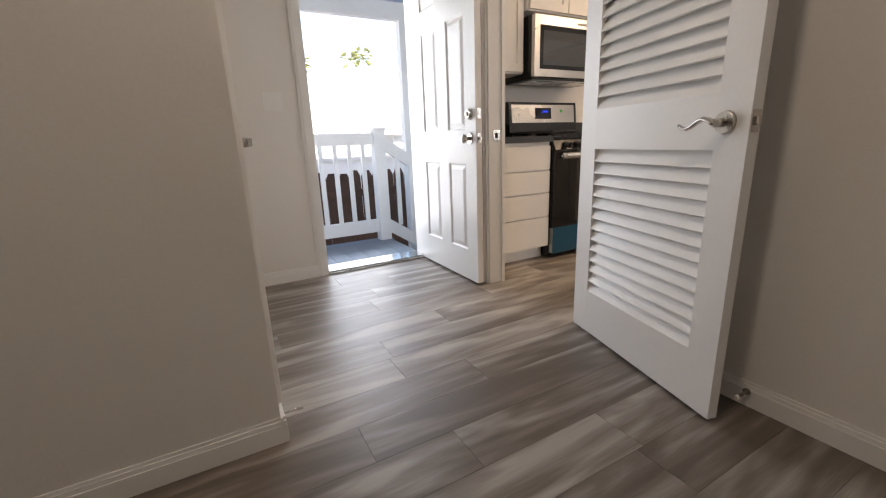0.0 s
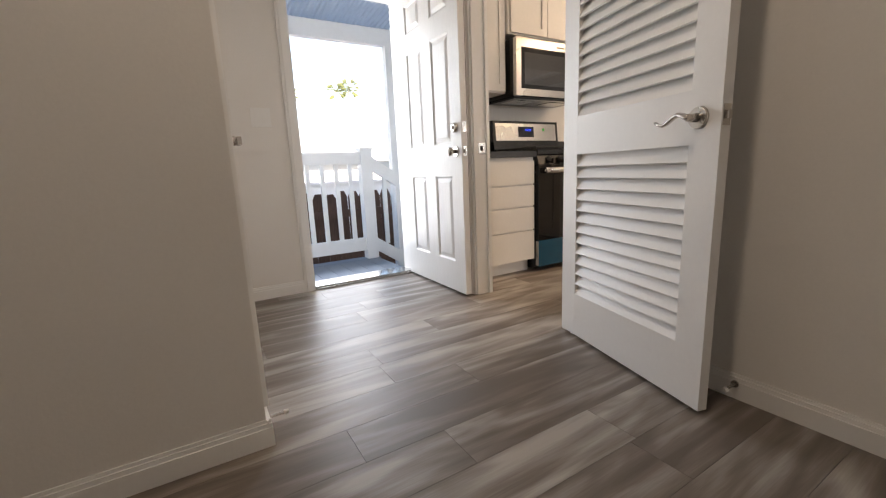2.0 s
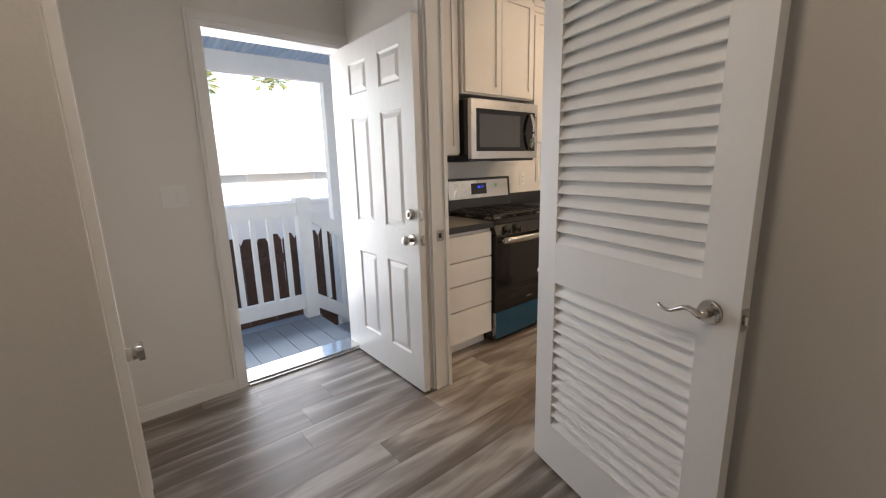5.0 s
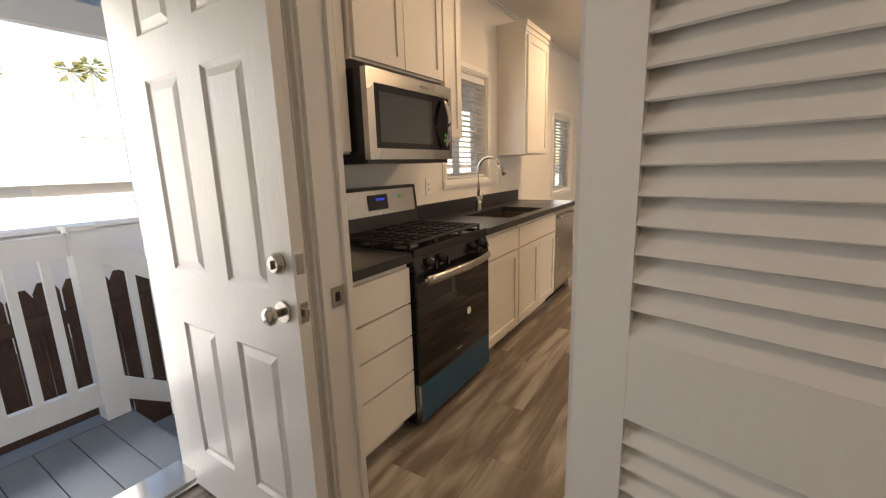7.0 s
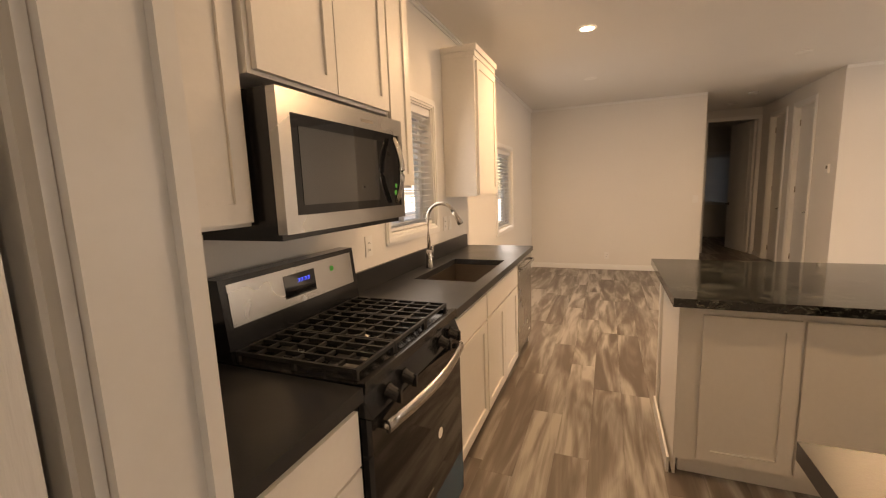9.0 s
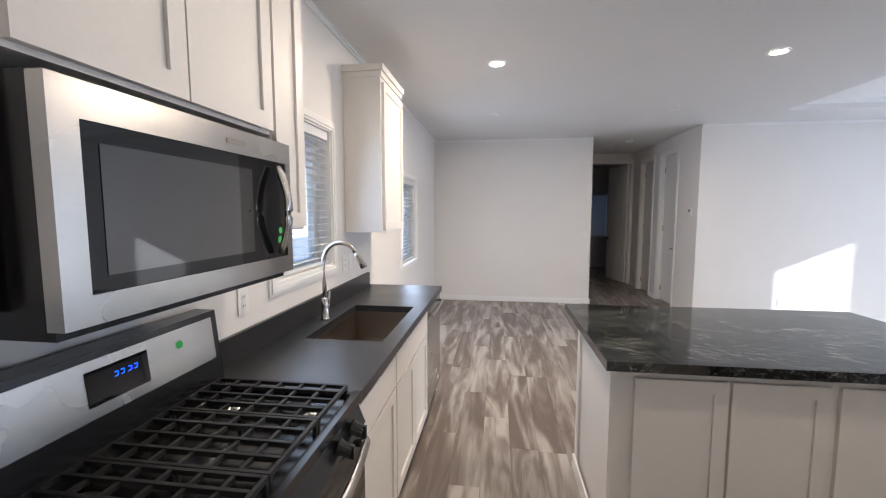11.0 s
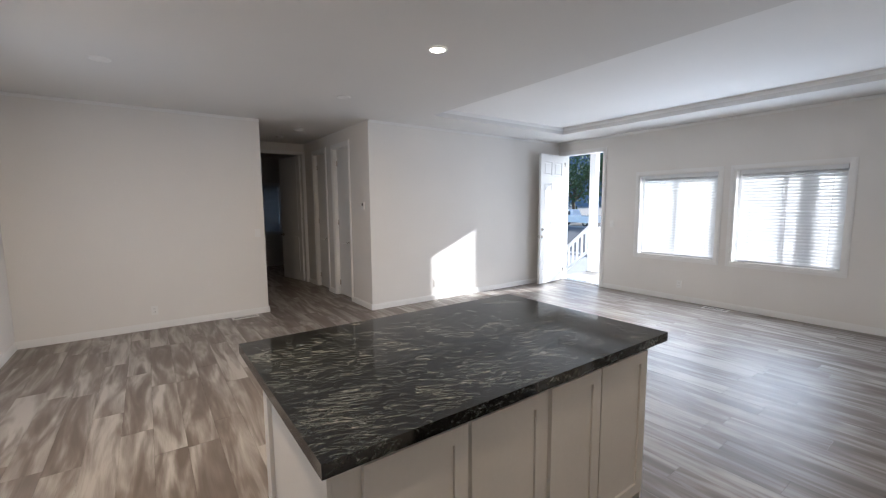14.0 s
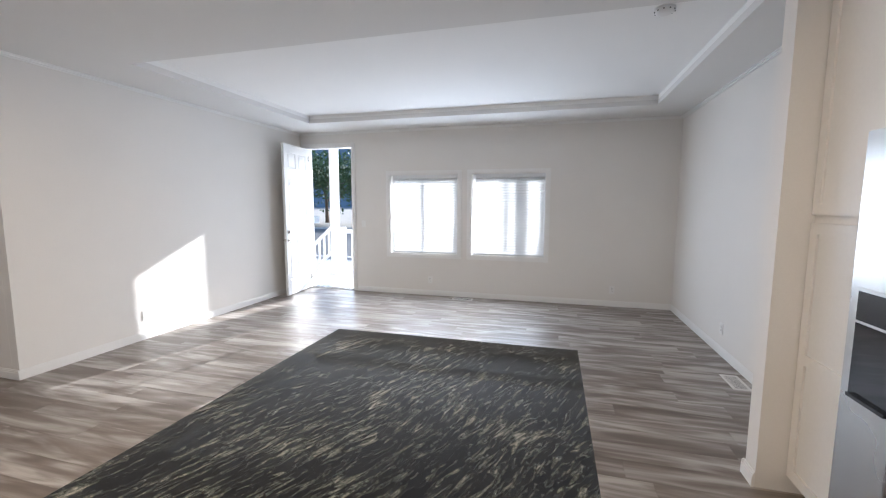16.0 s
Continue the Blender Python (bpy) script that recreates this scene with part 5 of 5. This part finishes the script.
# post at x 7.65 is unseen, added and widened to trim the indoor sun patch
for x in (4.3, 7.65, 9.02):
    part("post", boxes((x - (0.1 if x == 7.65 else 0.075), x + (0.1 if x == 7.65 else 0.075), -6.27, -6.12, -0.05, 2.88)), WHITEWOOD, fp, bevel=0.006)
fl = thing("front_porch_railing", (9.0, -6.2, -0.05), "white wooden railing of the front steps", "railing")
part("newel_post", boxes((8.75, 8.86, -6.2, -6.09, -0.05, 1.02)), WHITEWOOD, fl, bevel=0.006)
for name, z, h in (("top_rail", 0.93, 0.09), ("bottom_rail", 0.12, 0.08)):
    part(name, boxes((4.0, 8.749, -6.17, -6.12, z - h / 2, z + h / 2)), WHITEWOOD, fl, bevel=0.004)
for i in range(33):
    x = 4.1 + i * 0.14
    part("baluster", boxes((x - 0.018, x + 0.018, -6.163, -6.127, 0.161, 0.884)), WHITEWOOD, fl)
SLOPE = -0.88
for y in (-5.0, -6.2):
    for name, z, h in (("stair_rail", 1.02, 0.09), ("stair_bottom_rail", 0.46, 0.08)):
        bm = bmesh.new()
        v = box(bm, 9.10, 10.30, y - 0.025, y + 0.025, z - h / 2, z + h / 2)
        for q in v:
            q.co.z += SLOPE * (q.co.x - 9.10)
        part(name, bm, WHITEWOOD, fl)
    for i in range(9):
        x = 9.19 + i * 0.125
        d = SLOPE * (x - 9.10)
        part("stair_baluster", boxes((x - 0.018, x + 0.018, y - 0.018, y + 0.018, 0.49 + d, 0.98 + d)), WHITEWOOD, fl)
    part("lower_post", boxes((10.30, 10.39, y - 0.045, y + 0.045, -0.849, 0.08)), WHITEWOOD, fl, bevel=0.004)
part("newel_post", boxes((9.00, 9.099, -5.05, -4.95, -0.05, 1.10)), WHITEWOOD, fl, bevel=0.006)
fs = thing("front_steps", (10.2, -5.6, -0.85), "pale steps down from the front porch", "steps")
for i in range(4):
    z = -0.05 - 0.175 * (i + 1)
    part("tread", boxes((9.102 + i * 0.28, 9.39 + i * 0.28, -6.15, -5.1, z - 0.04, z)), WHITEWOOD, fs)

setting("road", boxes((-60, 90, -33, -14, -0.85, -0.835)), ASPHALT, "dark asphalt road in front of the home", "road")
setting("kerb", boxes((-60, 90, -14, -13.6, -0.85, -0.72), (-60, 90, -33.5, -33, -0.85, -0.72)), CONCRETE, "pale concrete kerb beside the road", "kerb", bevel=0.02)
setting("pavement", boxes((6, 16, -13.6, -7.5, -0.85, -0.82)), CONCRETE, "concrete driveway before the home", "pavement")

tk = thing("pickup_truck", (31, -36, -0.85), "white pickup truck parked across the road", "truck")
bm = boxes((28.6, 34.0, -37.0, -35.1, -0.45, 0.25))
part("body", bm, CARW, tk, bevel=0.08, segments=2)
bm = bmesh.new()
v = box(bm, 31.2, 33.0, -36.9, -35.2, 0.25, 0.95)
for q in v:
    if q.co.z > 0.8:
        q.co.x = 31.4 if q.co.x < 32 else 32.5
        q.co.y = -36.7 if q.co.y < -36 else -35.4
part("cab", bm, CARW, tk, bevel=0.05)
part("side_window", boxes((31.5, 32.5, -35.22, -35.17, 0.35, 0.8)), BGLASS, tk)
part("tail_light", boxes((28.55, 28.62, -35.4, -35.15, 0.0, 0.2)), SIGNAL, tk)
for x in (29.5, 33.0):
    for y in (-35.25, -36.85):
        bm = bmesh.new()
        tube(bm, (x, y - 0.12, -0.48), (x, y + 0.12, -0.48), 0.36, n=24)
        wh = part("wheel", bm, TYRE, tk, bevel=0.03)
        bm = bmesh.new()
        tube(bm, (x, y - 0.125, -0.48), (x, y + 0.125, -0.48), 0.2, n=20)
        part("rim", bm, STEEL, wh)


def tree(x, y, h, r):
    root = thing("street_tree", (x, y, -0.85), "dark leafy tree across the road", "tree", "trees across the road")
    bm = bmesh.new()
    sweep(bm, [(x, y, -0.85), (x + 0.1, y, h * 0.25), (x, y + 0.1, h * 0.55)], [0.28, 0.2, 0.1], 10)
    limbs = []
    for i in range(9):
        az = i * 2.4
        b = Vector((x, y, h * random.uniform(0.2, 0.5)))
        e = b + Vector((math.cos(az) * r * 0.6, math.sin(az) * r * 0.6, h * random.uniform(0.15, 0.4)))
        sweep(bm, [b, (b + e) / 2 + Vector((0, 0, 0.2)), e], [0.1, 0.07, 0.03], 6)
        limbs.append(e)
    part("trunk", bm, BARK, root)
    bm = bmesh.new()
    for i in range(1700):
        b = random.choice(limbs + [Vector((x, y, h * 0.75))])
        p = b + Vector((random.gauss(0, 1), random.gauss(0, 1), random.gauss(0, 0.9))) * r * 0.36
        d = Vector((random.gauss(0, 1), random.gauss(0, 1), random.gauss(0, 1))).normalized()
        u = d.orthogonal().normalized()
        s = random.uniform(0.12, 0.3)
        bm.faces.new([bm.verts.new(q) for q in (p - d * s, p + u * s * 0.5, p + d * s, p - u * s * 0.5)])
    part("crown", bm, LEAF, root)


for x, y, h, r in ((24, -42, 6.5, 3.2), (30, -43, 7.5, 3.6), (36, -42, 7, 3.4), (42, -44, 8, 3.8), (19, -44, 6, 3.0), (13, -43, 6.5, 3.2), (6, -44, 6, 3.0), (48, -44, 7, 3.6), (33, -46, 8, 3.6), (27, -46, 8, 3.6)):
    tree(x, y, h, r)
bm = bmesh.new()
prev = None
for i in range(61):
    x = -300 + i * 12
    z = 46 + 16 * noise.noise(Vector((i * 0.21, 3.1, 0))) + 7 * noise.noise(Vector((i * 0.7, 1.1, 0)))
    row = [bm.verts.new((x, -290, -1)), bm.verts.new((x, -296 , z))]
    if prev:
        bm.faces.new((prev[0], row[0], row[1], prev[1]))
    prev = row
setting("backdrop", bm, HILL, "far blue hills beyond the trees", "hills")

# ---- floor planks, last ----
W, LEN = 0.1800, 1.22
unit = mesh_of("plank", boxes((0, 1, 0, 1, -0.004, 0.0)), PLANK)
floor = bpy.data.objects["floor"]
rest = bmesh.new()
count = 0
rows = int((3.7 + 4.62) / W) + 1
for j in range(rows):
    y = -4.62 + j * W
    y1 = min(y + W - 0.0012, 3.60)
    x = -1.1 - random.uniform(0, LEN)
    while x < 14.4:
        x0, x1 = max(x, -1.1), min(x + LEN - 0.0012, 14.5)
        if x1 - x0 > 0.02 and y1 - y > 0.02:
            near = -1.6 < y < 3.5 and 0.2 < x0 and x1 < 9.3 and count < 298
            if near:
                ob = new("plank", unit)
                ob.parent = floor
                ob.location, ob.scale = (x0, y, 0), (x1 - x0, y1 - y, 1)
                count += 1
            else:
                box(rest, x0, x1, y, y1, -0.004, 0.0)
        x += LEN
me = bpy.data.meshes.new("plank_field")
bmesh.ops.recalc_face_normals(rest, faces=rest.faces[:])
rest.to_mesh(me)
rest.free()
me.materials.append(PLANKS)
pf = new("plank_field", me)
pf.parent = floor
tagged(pf, kind="stuff")
